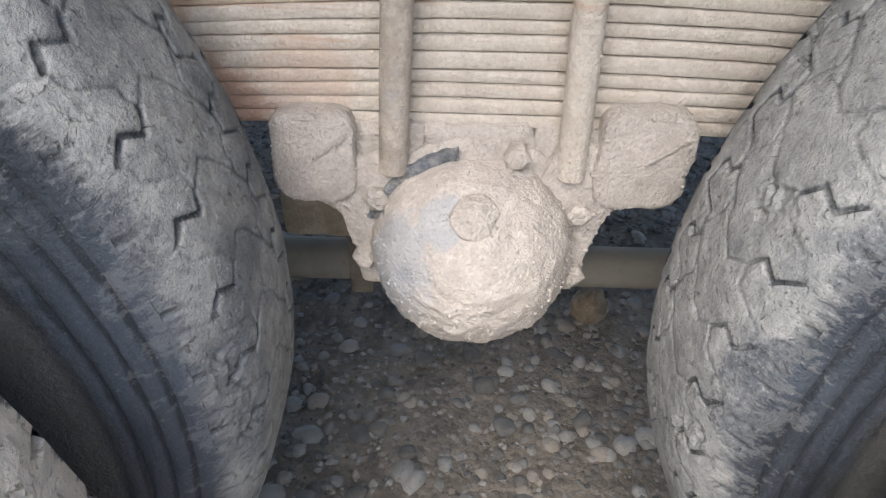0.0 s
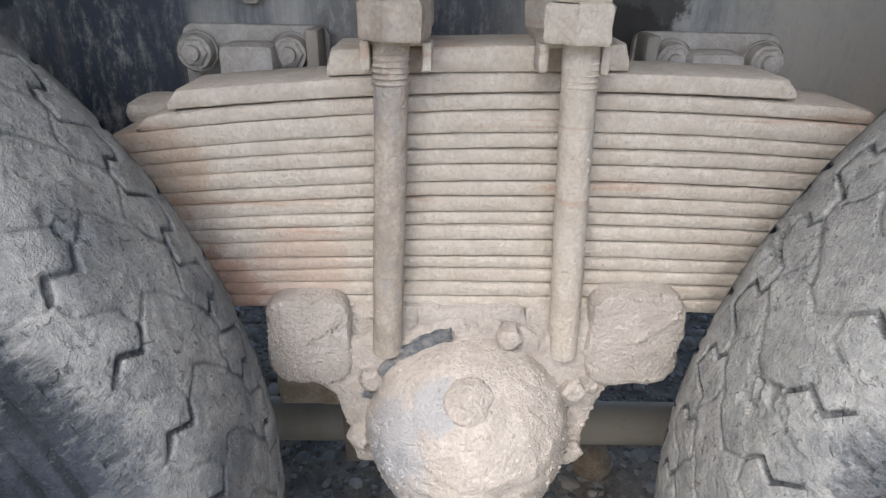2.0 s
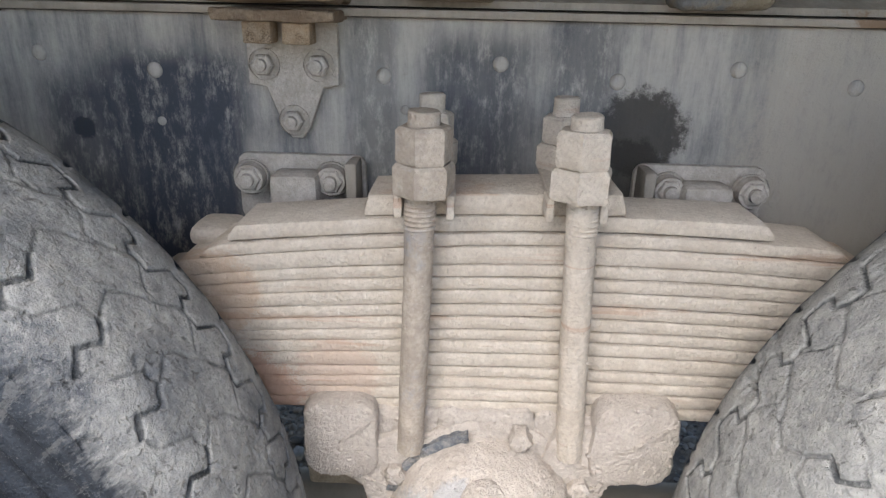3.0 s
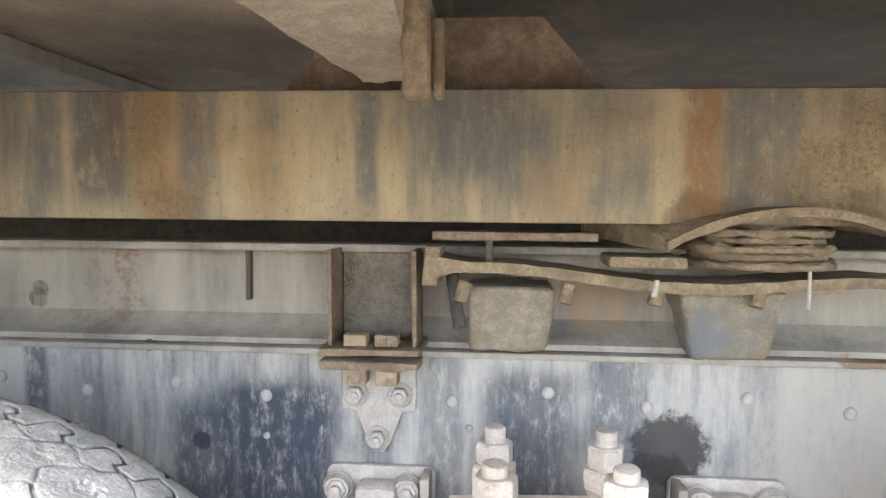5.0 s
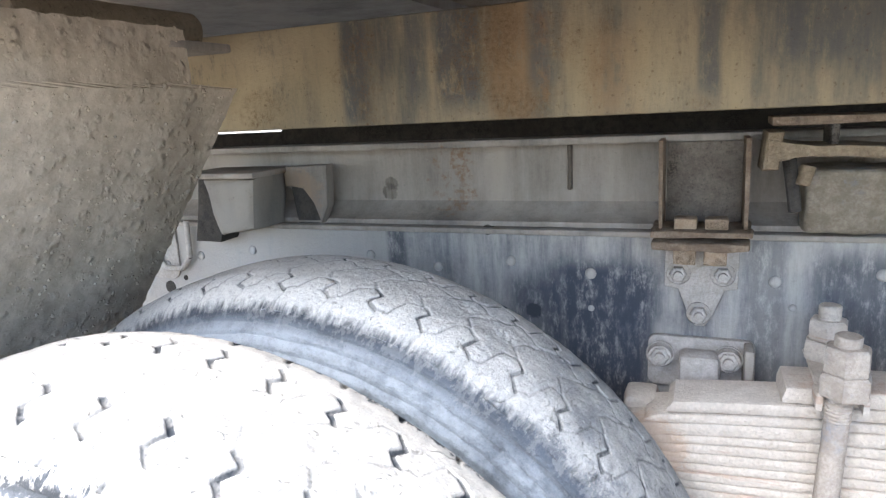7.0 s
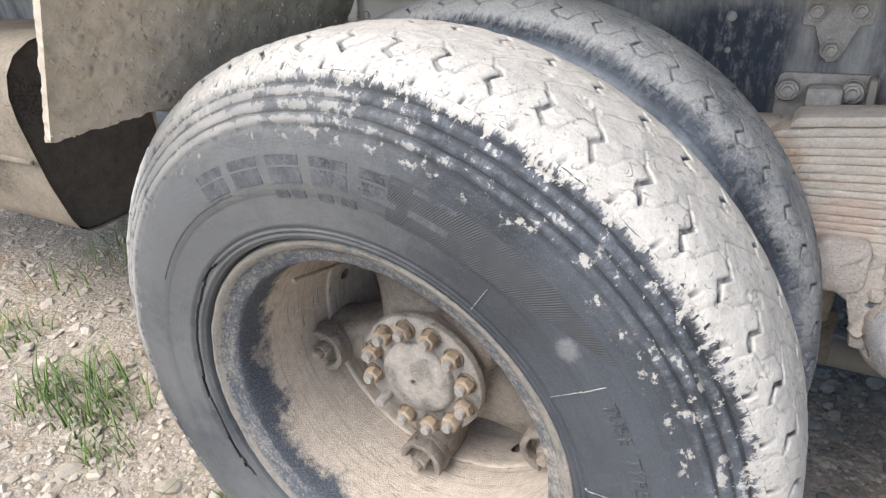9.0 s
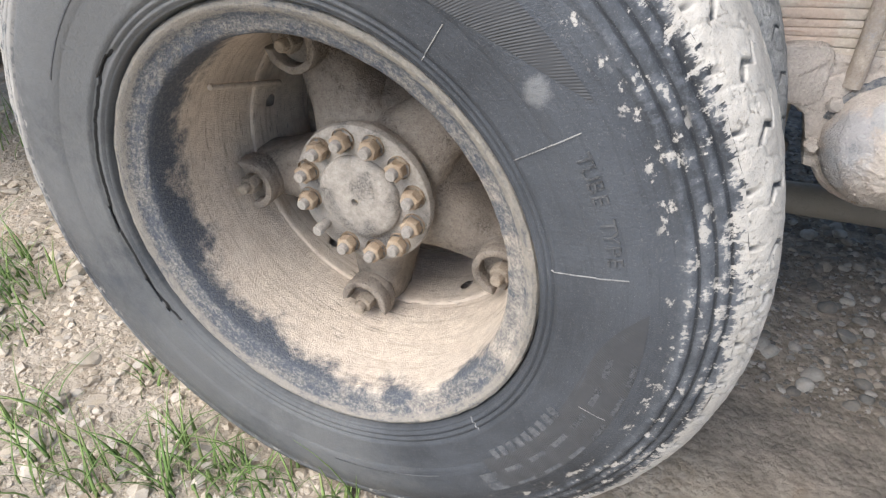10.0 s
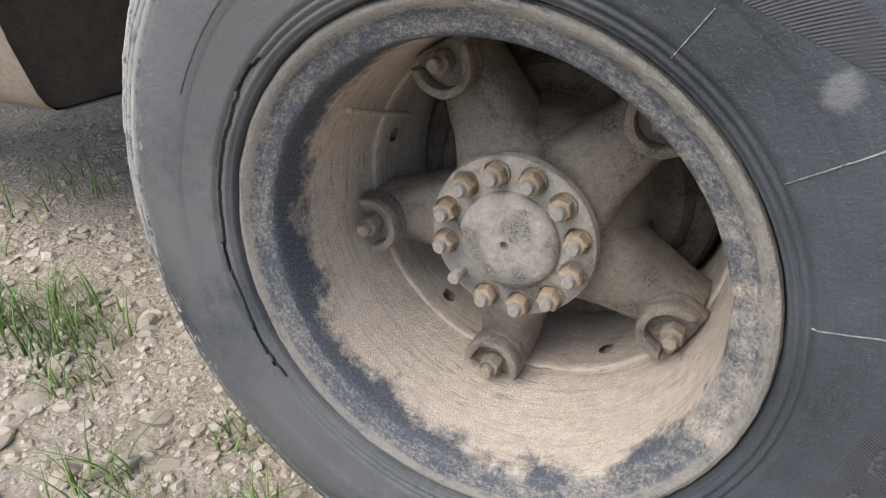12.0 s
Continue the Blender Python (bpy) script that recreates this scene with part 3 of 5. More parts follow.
def box(x0, x1, y0, y1, z0, z1, bevel=0.0, m=None):
    return add_box(bmesh.new(), x0, x1, y0, y1, z0, z1, bevel, m)


def add_turned(bm, profile, n, m=None, closed=False):
    """A lathe round the y axis; profile is pairs of y and radius."""
    rings = []
    for y, r in profile:
        if r < 1e-6:
            rings.append([bm.verts.new((0, y, 0))] * n)
        else:
            rings.append([bm.verts.new((r * math.cos(2 * math.pi * k / n), y, r * math.sin(2 * math.pi * k / n))) for k in range(n)])
    pairs = list(zip(rings, rings[1:])) + ([(rings[-1], rings[0])] if closed else [])
    for a, b in pairs:
        for k in range(n):
            j = (k + 1) % n
            loop = []
            for v in (a[k], a[j], b[j], b[k]):
                if v not in loop:
                    loop.append(v)
            if len(loop) > 2:
                bm.faces.new(loop)
    made = list({v for ring in rings for v in ring})
    if m is not None:
        bmesh.ops.transform(bm, matrix=m, verts=made)
    return bm


def turned(profile, n, m=None, closed=False):
    bm = add_turned(bmesh.new(), profile, n, m, closed)
    bmesh.ops.recalc_face_normals(bm, faces=bm.faces)
    return bm


def add_prism(bm, outline, y0, y1, bevel=0.0):
    """An outline in x and z, drawn out along y."""
    a = [bm.verts.new((x, y0, z)) for x, z in outline]
    b = [bm.verts.new((x, y1, z)) for x, z in outline]
    faces = [bm.faces.new(a), bm.faces.new(b[::-1])]
    n = len(a)
    for k in range(n):
        faces.append(bm.faces.new((a[k], b[k], b[(k + 1) % n], a[(k + 1) % n])))
    bmesh.ops.recalc_face_normals(bm, faces=faces)
    if bevel:
        rim = [e for e in {e for f in faces[:2] for e in f.edges}]
        bmesh.ops.bevel(bm, geom=rim, offset=bevel, segments=2, profile=0.5, affect="EDGES")
    return bm


def prism(outline, y0, y1, bevel=0.0):
    return add_prism(bmesh.new(), outline, y0, y1, bevel)


def rounded(x0, x1, z0, z1, r, n=5):
    """The outline of a rounded rectangle."""
    out = []
    for cx, cz, a in ((x1 - r, z1 - r, 0), (x0 + r, z1 - r, 90), (x0 + r, z0 + r, 180), (x1 - r, z0 + r, 270)):
        out += [(cx + r * math.cos(radians(a + 90 * k / n)), cz + r * math.sin(radians(a + 90 * k / n))) for k in range(n + 1)]
    return out


def lumpy(bm, amount, scale, cuts=0, seed=0.0, fine=0.4):
    """Uneven dried mud: cuts long edges up and pushes the surface in and out."""
    for _ in range(cuts):
        edges = [e for e in bm.edges if e.calc_length() > 0.008]
        bmesh.ops.subdivide_edges(bm, edges=edges, cuts=1, use_grid_fill=True)
    bm.normal_update()
    off = Vector((seed, seed * 1.7, -seed))
    for v in bm.verts:
        p = v.co * scale + off
        v.co += v.normal * amount * (noise.noise(p) + fine * noise.noise(p * 3.1))
    return bm


def hexagon(r, y0, y1, chamfer=0.002):
    """A nut or bolt head on the y axis, y0 its outer end."""
    return turned([(y0, 0), (y0, r - chamfer), (y0 + chamfer, r), (y1, r), (y1, 0)], 6)


def rod(a, b, r, n=16):
    """A round bar from a to b."""
    way = Vector(b) - Vector(a)
    m = Matrix.Translation(a) @ way.to_track_quat("Y", "Z").to_matrix().to_4x4()
    return turned([(0, 0), (0, r * 0.9), (r * 0.1, r), (way.length - r * 0.1, r), (way.length, r * 0.9), (way.length, 0)], n, m)



def crumbs_on(ob, count, lo, hi, seed, way=(0, -1, 0)):
    """Small crumbs of dried mud stuck to the outer side of a part."""
    pick = random.Random(seed)
    ball = bmesh.new()
    bmesh.ops.create_icosphere(ball, subdivisions=1, radius=1.0)
    knobs = np.array([v.co[:] for v in ball.verts])
    sides = [[v.index for v in f.verts] for f in ball.faces]
    ball.free()
    spots = [p for p in ob.data.polygons if Vector(p.normal).dot(Vector(way)) > 0.15]
    verts, faces = [], []
    for p in pick.choices(spots, weights=[p.area for p in spots], k=count):
        r = lo + (hi - lo) * pick.random() ** 3.5
        a, b = (Vector(ob.data.vertices[p.vertices[k]].co) for k in (0, 1))
        at = Vector(p.center).lerp(a.lerp(b, pick.random()), pick.random())
        turn = Matrix.Rotation(pick.random() * 6.283, 3, (pick.random(), pick.random(), 0.3))
        shape = np.array(turn) * np.array((pick.uniform(0.8, 1.2), pick.uniform(0.45, 1.0), pick.uniform(0.6, 1.2)))
        rough = np.array([[1 + pick.uniform(-0.25, 0.25)] for _ in knobs])
        base = len(verts)
        verts += ((knobs * rough) @ shape.T * r + np.array(at)).tolist()
        faces += [[base + k for k in f] for f in sides]
    mesh = bpy.data.meshes.new("dried_mud")
    mesh.from_pydata(verts, [], faces)
    mesh.materials.append(ob.data.materials[0])
    mesh.shade_smooth()
    grit = new("dried_mud", mesh)
    grit.parent = ob
    return tagged(grit, kind="stuff")


# ---- ground ----
def ground_height(x, y):
    rise = 0.05 * min(1.0, max(0.0, (-0.88 - x) / 0.35)) + 0.05 * min(1.0, max(0.0, (-1.45 - x) / 0.4))
    fade = max(0.0, 1.0 - max(abs(x), abs(y)) / 12.0)
    p = Vector((x, y, 0))
    bumps = 0.016 * noise.noise(p * 2.3) + 0.009 * noise.noise(p * 7.0) + 0.006 * noise.noise(p * 21.0)
    rut = 0.6 if -0.95 < y < -0.38 and x < 2 else 1.0
    return 0.165 + rise * fade + bumps * rut * max(fade, 0.3)


def spread(lo, hi, step, far):
    """Grid lines: even between lo and hi, then ever wider out to far."""
    mid = list(np.arange(lo, hi + step / 2, step))
    out, d = [], step
    reach = hi
    while reach < far:
        d *= 1.45
        reach += d
        out.append(reach)
    back, d, reach = [], step, lo
    while reach > -far:
        d *= 1.45
        reach -= d
        back.append(reach)
    return back[::-1] + mid + out


gx, gy = spread(-2.9, 1.3, 0.025, 400), spread(-1.7, 1.3, 0.025, 400)
verts = [(x, y, ground_height(x, y)) for y in gy for x in gx]
w = len(gx)
faces = [(j * w + i, j * w + i + 1, (j + 1) * w + i + 1, (j + 1) * w + i) for j in range(len(gy) - 1) for i in range(w - 1)]
data = bpy.data.meshes.new("ground")
data.from_pydata(verts, [], faces)
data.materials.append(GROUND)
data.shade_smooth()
tagged(new("ground", data), "uneven dirt ground, darker under the truck with grey gravel, pale beside it", "ground", kind="structure")

WHEEL_Z, OUTER_Y, INNER_Y, TYRE_R = 0.6475, -0.868, -0.553, 0.556
REAR_X, FRONT_X = -0.657, 0.656
SIZE, SET = 0.8735, 0.0046


# ---- tyres ----
PITCH = 2 * math.pi / 55


def segment_distance(u, v, a, b):
    du, dv = b[0] - a[0], b[1] - a[1]
    t = np.clip(((u - a[0]) * du + (v - a[1]) * dv) / (du * du + dv * dv), 0, 1)
    return np.hypot(u - a[0] - t * du, v - a[1] - t * dv)


def nearest(u, v, points):
    return np.minimum.reduce([segment_distance(u, v, a, b) for a, b in zip(points, points[1:])])


def tread_depth(angle, across, low, high, thin, edges, phase, chain):
    """How far the worn tread is cut back, and how bare: stepped notches joined by thin zigzag grooves."""
    arc = PITCH * TYRE_R
    depth, bare = np.zeros_like(angle), np.zeros_like(angle)
    u = (angle / PITCH % 1.0) * arc
    v = across + 0.0016 * np.sin(angle * 61) + 0.0011 * np.sin(angle * 143 + 1)
    wide = 0.0010 + 0.0012 * thin

    def carve(line, half, deep, tone):
        hit = np.clip((1.7 - nearest(u, v, line) / half) / 0.9, 0, 1)
        np.maximum(depth, deep * hit, out=depth)
        np.maximum(bare, tone * hit, out=bare)

    for k in (-1, 0, 1):
        o, p = (k + phase[0]) * arc, (k + phase[1]) * arc
        for x, row, size in ((o, low, 0.62), (p, high, 0.42 if chain else 0.56)):
            step = [(x - 0.015 * size, row - 0.032 * size), (x + 0.007 * size, row - 0.014 * size), (x - 0.007 * size, row + 0.014 * size), (x + 0.015 * size, row + 0.032 * size)]
            carve(step, *((0.0017, 0.0030, 0.9) if chain else (0.0021, 0.0045, 1.0)))
            carve([step[-1], (x + 0.40 * arc, row + 0.016), (x + 0.60 * arc, row - 0.014), (x + arc - 0.015 * size, row - 0.032 * size)], *((0.0015, 0.0024, 0.7) if chain and row == high else (wide, 0.0009, thin)))
            if chain and row == high:
                carve([(x - 0.008, row - 0.013), (x + 0.010, row - 0.030), (x + 0.40 * arc, row - 0.034), (x + 0.62 * arc, row - 0.022), (x + arc - 0.008, row - 0.013)], 0.0011, 0.0010, 0.5)
        carve([(o + 0.011, low + 0.024), (o + 0.022, low + 0.045), (o + 0.013, low + 0.060), (p - 0.0075, high - 0.016)], wide, 0.0012, thin)
        carve([(o - 0.011, low - 0.024), (o - 0.005, low - 0.034), (o - 0.010, -0.112)], wide, 0.0011, 0.8 * thin)
    for shift, sign, rim in ((0.67, -1, edges[0]), (0.9, 1, edges[1])):
        w = ((angle / PITCH + shift) % 1.0) * arc - arc / 2
        edge = np.maximum(0, rim - 0.001 - sign * across)
        slot = np.clip(1.6 - np.abs(w + 0.3 * edge) / 0.0026, 0, 1) * np.clip(1.3 - edge / 0.011, 0, 1)
        np.maximum(depth, 0.004 * slot, out=depth)
        np.maximum(bare, 0.7 * slot, out=bare)
    return depth, bare


def turned_grid(profile, n):
    ys, rs = np.array([p[0] for p in profile]), np.array([p[1] for p in profile])
    A, Y = np.meshgrid(np.arange(n) * 2 * math.pi / n, ys)
    R = np.repeat(rs[:, None], n, axis=1)
    quads = [(j * n + i, j * n + (i + 1) % n, (j + 1) * n + (i + 1) % n, (j + 1) * n + i) for j in range(len(profile) - 1) for i in range(n)]
    return A, Y, R, quads


SIDE = [(0.084, 0.306), (0.088, 0.318), (0.092, 0.3228), (0.1075, 0.3242), (0.1125, 0.3252), (0.1118, 0.3265), (0.1125, 0.328), (0.1162, 0.330), (0.1165, 0.333), (0.1142, 0.3345), (0.115, 0.336), (0.1187, 0.338), (0.119, 0.341), (0.1168, 0.3425), (0.1172, 0.344), (0.1208, 0.346), (0.1215, 0.3512), (0.1218, 0.3545), (0.1222, 0.358), (0.124, 0.37), (0.1258, 0.39), (0.1262, 0.392), (0.1275, 0.394), (0.128, 0.41), (0.1285, 0.43), (0.1268, 0.445), (0.1235, 0.46), (0.1195, 0.472), (0.1168, 0.478)]
SIDE += [(0.1182, 0.480), (0.1160, 0.4895), (0.1122, 0.4912), (0.1118, 0.4928), (0.1128, 0.4945), (0.1085, 0.5050), (0.1046, 0.5067), (0.1040, 0.5083), (0.1048, 0.51), (0.0985, 0.5195), (0.0950, 0.5205), (0.0940, 0.522), (0.0948, 0.5240), (0.0915, 0.531), (0.0870, 0.536)]


def tyre_mesh(low, high, thin, inward, phase, inner_edge, chain=False):
    """A worn truck tyre round the y axis: a finely cut tread between two side walls."""
    mid, half = -inward / 2, 0.087 - inward / 2
    crown = [(y, 0.567 - (0.031 if y < mid else 0.567 - inner_edge) * abs((y - mid) / half) ** 4.0) for y in np.linspace(-0.087, 0.087 - inward, 118)]
    verts, quads, cuts = [], [], []
    for profile, n, tread in ((crown, 2000, True), ([(-y, r) for y, r in SIDE], 420, False), ([(y - inward, r if r < 0.478 else 0.478 + (r - 0.478) * (inner_edge - 0.478) / 0.058) for y, r in SIDE], 420, False)):
        A, Y, R, faces = turned_grid(profile, n)
        cut, bare = tread_depth(A, Y, low, high, thin, (0.087, 0.087 - inward), phase, chain) if tread else (np.zeros_like(R), np.zeros_like(R))
        flat = np.stack([R * np.cos(A), Y, R * np.sin(A)], -1).reshape(-1, 3)
        r0, cut, bare, base = R.ravel(), cut.ravel(), bare.ravel(), len(verts)
        for k, (px, py, pz) in enumerate(flat.tolist()):
            push = -cut[k]
            if r0[k] > 0.475:
                p = Vector((px, py, pz))
                push += 0.0012 * noise.noise(p * 26) + 0.0008 * noise.noise(p * 80)
                if tread:
                    chip = max(0.0, noise.noise(p * 19 + Vector((7, 3, 1))) - 0.40) * 0.02
                    push -= chip * min(1.0, abs(noise.noise(p * 90)) * 3)
                elif r0[k] < 0.545:
                    push += 0.002 * noise.noise(p * 60)
            f = 1 + push / r0[k]
            if not tread and py < 0 and abs(r0[k] - 0.338) < 0.0045:
                turn = math.degrees(math.atan2(pz, px)) % 360
                if 132 < turn < 216:
                    f += 0.020 * noise.noise(Vector((turn * 0.09, 0, 3))) + 0.012 * noise.noise(Vector((turn * 0.45, 0, 1))) + 0.004
                    deep = abs(r0[k] - 0.338) < 0.0008
                    if noise.noise(Vector((turn * 0.21, 4, 0))) > -0.5:
                        py += 0.006 if deep else 0.0
                        bare[k] = 2.6 if deep else 0.9
            verts.append((px * f, py, pz * f))
        cuts += bare.tolist()
        quads += [tuple(base + i for i in q) for q in faces]
    mesh = bpy.data.meshes.new("tyre")
    mesh.from_pydata(verts, [], quads)
    mesh.attributes.new("cut", "FLOAT", "POINT").data.foreach_set("value", cuts)
    mesh.shade_smooth()
    return mesh


TYRE = tyre_mesh(-0.046, 0.072, 0.36, -0.036, (0.61, 0.285), 0.556)
TYRE.materials.append(RUBBER_OUT)
TYRE_INSIDE = tyre_mesh(-0.044, 0.070, 0.44, -0.0264, (0.58, 0.21), 0.555, True)
TYRE_INSIDE.materials.append(RUBBER_IN)


def arc_block(bm, r0, r1, a0, a1, y0, y1, n=4):
    """A raised block on the side wall, bent round the axle."""
    grid = []
    for k in range(n + 1):
        a = radians(a0 + (a1 - a0) * k / n)
        c, s = math.cos(a), math.sin(a)
        grid.append([bm.verts.new((r0 * c, y1, r0 * s)), bm.verts.new((r0 * c, y0, r0 * s)), bm.verts.new((r1 * c, y0, r1 * s)), bm.verts.new((r1 * c, y1, r1 * s))])
    for a, b in zip(grid, grid[1:]):
        for k in range(3):
            bm.faces.new((a[k], a[k + 1], b[k + 1], b[k]))
    bm.faces.new(grid[0])
    bm.faces.new(grid[-1][::-1])


WALL_Y, WALL_R = zip(*[q for q in SIDE if q[1] < 0.479])


def hug_wall(bm, proud):
    """Lets the outer face of a raised mark follow the side wall."""
    for v in bm.verts:
        if v.co.y < -0.1:
            wall = float(np.interp(v.co.xz.length, WALL_R, WALL_Y))
            v.co.y = -wall - proud if v.co.y < -0.122 else -wall + 0.003


def raised_blocks(tyre):
    """The maker's mark as plain raised blocks, and bars for what cannot be read."""
    rows = [(0.408, 0.444, 119 - 9.4 * k, 7.2) for k in range(6)]
    rows += [(0.388, 0.398, a, 3) for a in (100, 96, 90, 85)]
    rows += [(0.412, 0.446, -5 - 7.0 * k, 4.4) for k in range(7)]
    rows += [(0.378, 0.393, -22 - 2.6 * k, 1.6) for k in range(9)]
    for r0, r1, a, wide in rows:
        bm = bmesh.new()
        arc_block(bm, r0, r1, a, a - wide, -0.13, -0.117)
        hug_wall(bm, 0.0011)
        bmesh.ops.recalc_face_normals(bm, faces=bm.faces)
        part("raised_block", bm, MARK, tyre)
    for a, r0, r1 in ((32.5, 0.345, 0.424), (10, 0.342, 0.427), (55, 0.335, 0.384), (-43, 0.325, 0.345), (-18, 0.405, 0.44)):
        bm = bmesh.new()
        arc_block(bm, r0, r1, a - 0.07, a + 0.07, -0.1295, -0.115, 1)
        bmesh.ops.subdivide_edges(bm, edges=[e for e in bm.edges if abs(e.verts[0].co.xz.length - e.verts[1].co.xz.length) > 0.01], cuts=24)
        hug_wall(bm, 0.0011)
        bmesh.ops.recalc_face_normals(bm, faces=bm.faces)
        part("mould_line", bm, MOULD_LINE, tyre)
    for a0, a1, rise in ((76, 35, 3.0), (-48, 4.5, 9.0)):
        bm = bmesh.new()
        rows = []
        for k in range(41):
            s = k / 40
            a, r0 = radians(a0 + (a1 - a0) * s), 0.389 + 0.0585 * s ** rise
            rows.append([bm.verts.new((r * math.cos(a), -float(np.interp(r, WALL_R, WALL_Y)) - 0.0006, r * math.sin(a))) for r in np.linspace(r0, 0.4475, 9)])
        for p, q in zip(rows, rows[1:]):
            for k in range(8):
                bm.faces.new((p[k], p[k + 1], q[k + 1], q[k]))
        bmesh.ops.recalc_face_normals(bm, faces=bm.faces)
        if sum(f.normal.y for f in bm.faces) > 0:
            bmesh.ops.reverse_faces(bm, faces=bm.faces)
        part("hatched_panel", bm, HATCH, tyre, "finely hatched rubber panel")
    for a0, a1, r in ((-62, -90, 0.405), (112, 150, 0.402)):
        bm = bmesh.new()
        arc_block(bm, r, r + 0.0016, a0, a1, -0.13, -0.117, 40)
        hug_wall(bm, 0.0009)
        bmesh.ops.recalc_face_normals(bm, faces=bm.faces)
        part("mould_ring", bm, LETTER, tyre)


def raised_words(tyre, words, r, size, start, step):
    """Raised letters along the side wall, read clockwise."""
    for k, ch in enumerate(words):
        if ch == " ":
            continue
        curve = bpy.data.curves.new("letter", "FONT")
        curve.body, curve.size, curve.extrude, curve.align_x = ch, size, 0.0014, "CENTER"
        tmp = new("letter", curve)
        bpy.context.view_layer.update()
        flat = bpy.data.meshes.new_from_object(tmp.evaluated_get(bpy.context.evaluated_depsgraph_get()))
        bpy.data.objects.remove(tmp)
        bpy.data.curves.remove(curve)
        a = radians(start - step * k)
        flat.transform(Matrix(((math.sin(a), math.cos(a), 0, r * math.cos(a)), (0, 0, -1, -0.1288), (-math.cos(a), math.sin(a), 0, r * math.sin(a)), (0, 0, 0, 1))))
        bm = bmesh.new()
        bm.from_mesh(flat)
        bpy.data.meshes.remove(flat)
        for v in bm.verts:
            v.co.y += 0.1288 - float(np.interp(v.co.xz.length, WALL_R, WALL_Y)) - 0.0004
        part("raised_letter", bm, LETTER, tyre)


# ---- wheels ----
SPOKES = (261.0, 189.0, 117.0, 45.0, -27.0)


def rim_mesh():
    """The outer rim and the band behind it, with two valve holes."""
    lip = [(-0.090, 0.318), (-0.098, 0.3215), (-0.104, 0.319), (-0.106, 0.314), (-0.104, 0.309), (-0.099, 0.305), (-0.0935, 0.297), (-0.0905, 0.286), (-0.086, 0.279), (-0.078, 0.276)]
    barrel = [(y, 0.276 - 0.045 * (y + 0.078)) for y in np.linspace(-0.07, 0.131, 26)]
    step = [(0.133, 0.2660), (0.1345, 0.2635), (0.136, 0.262)]
    band = [(y, 0.2615 - 0.01 * (y - 0.1)) for y in np.linspace(0.139, 0.253, 20)]
    profile = lip + barrel + step + band + [(0.258, 0.30), (0.0, 0.31), (-0.085, 0.312)]
    n = 300
    bm = bmesh.new()
    add_turned(bm, profile, n, None, True)
    gone = []
    for at in (232.0, 296.0, 20.0, 92.0, 164.0):
        c = Vector((0.262 * math.cos(radians(at)), 0.183, 0.262 * math.sin(radians(at))))
        gone += [f for f in bm.faces if (f.calc_center_median() - c).length < 0.0125 and f.calc_center_median().xz.length < 0.27]
        for v in bm.verts:
            d = v.co - c
            if 0.006 < d.length < 0.0155 and v.co.xz.length < 0.268:
                v.co = c + d * (0.0125 / d.length) if d.length < 0.0155 else v.co
    bmesh.ops.delete(bm, geom=list(set(gone)), context="FACES")
    bmesh.ops.recalc_face_normals(bm, faces=bm.faces)
    for v in bm.verts:
        if v.co.y < -0.08:
            v.co += Vector((v.co.x, 0, v.co.z)).normalized() * 0.0009 * noise.noise(v.co * 60)
            v.co.y += 0.0012 * noise.noise(v.co * 45 + Vector((3, 0, 0)))
    return bm


def spoke_mesh():
    """One hollow cast arm of the hub, along +x."""
    bm = bmesh.new()
    rows = [(0.070, 0.082, 0.078, 0.235), (0.10, 0.068, 0.084, 0.235), (0.125, 0.057, 0.090, 0.232), (0.15, 0.051, 0.097, 0.228), (0.19, 0.045, 0.108, 0.222), (0.225, 0.042, 0.115, 0.215), (0.256, 0.041, 0.120, 0.21)]
    rings = []
    for x, half, y0, y1 in rows:
        ring = []
        for k in range(16):
            a = 2 * math.pi * k / 16
            c, s = math.cos(a), math.sin(a)
            sq = lambda q: math.copysign(abs(q) ** 0.5, q)
            ring.append(bm.verts.new((x, (y0 + y1) / 2 - sq(c) * (y1 - y0) / 2, sq(s) * half)))
        rings.append(ring)
    for a, b in zip(rings, rings[1:]):
        for k in range(16):
            bm.faces.new((a[k], a[(k + 1) % 16], b[(k + 1) % 16], b[k]))
    bm.faces.new(rings[0])
    bm.faces.new(rings[-1][::-1])
    bmesh.ops.recalc_face_normals(bm, faces=bm.faces)
    return lumpy(bm, 0.002, 30, 1)


def clamp_mesh():
    """A half-moon rim clamp at the end of a spoke: a plate with a raised arch on the hub's side."""
    outline = [(0.262, -0.040)] + [(0.264, z) for z in (-0.02, 0.02)] + [(0.262, 0.040)] + [(0.240 + 0.046 * math.cos(radians(a)), 0.044 * math.sin(radians(a))) for a in range(80, 281, 10)]
    bm = prism(outline, 0.096, 0.118, 0.004)
    ring = [(0.240 + 0.046 * math.cos(radians(a)), 0.044 * math.sin(radians(a))) for a in range(76, 285, 8)]
    ring += [(0.240 + 0.033 * math.cos(radians(a)), 0.031 * math.sin(radians(a))) for a in range(276, 83, -8)]
    add_prism(bm, ring, 0.074, 0.100, 0.004)
    return lumpy(bm, 0.0014, 55)


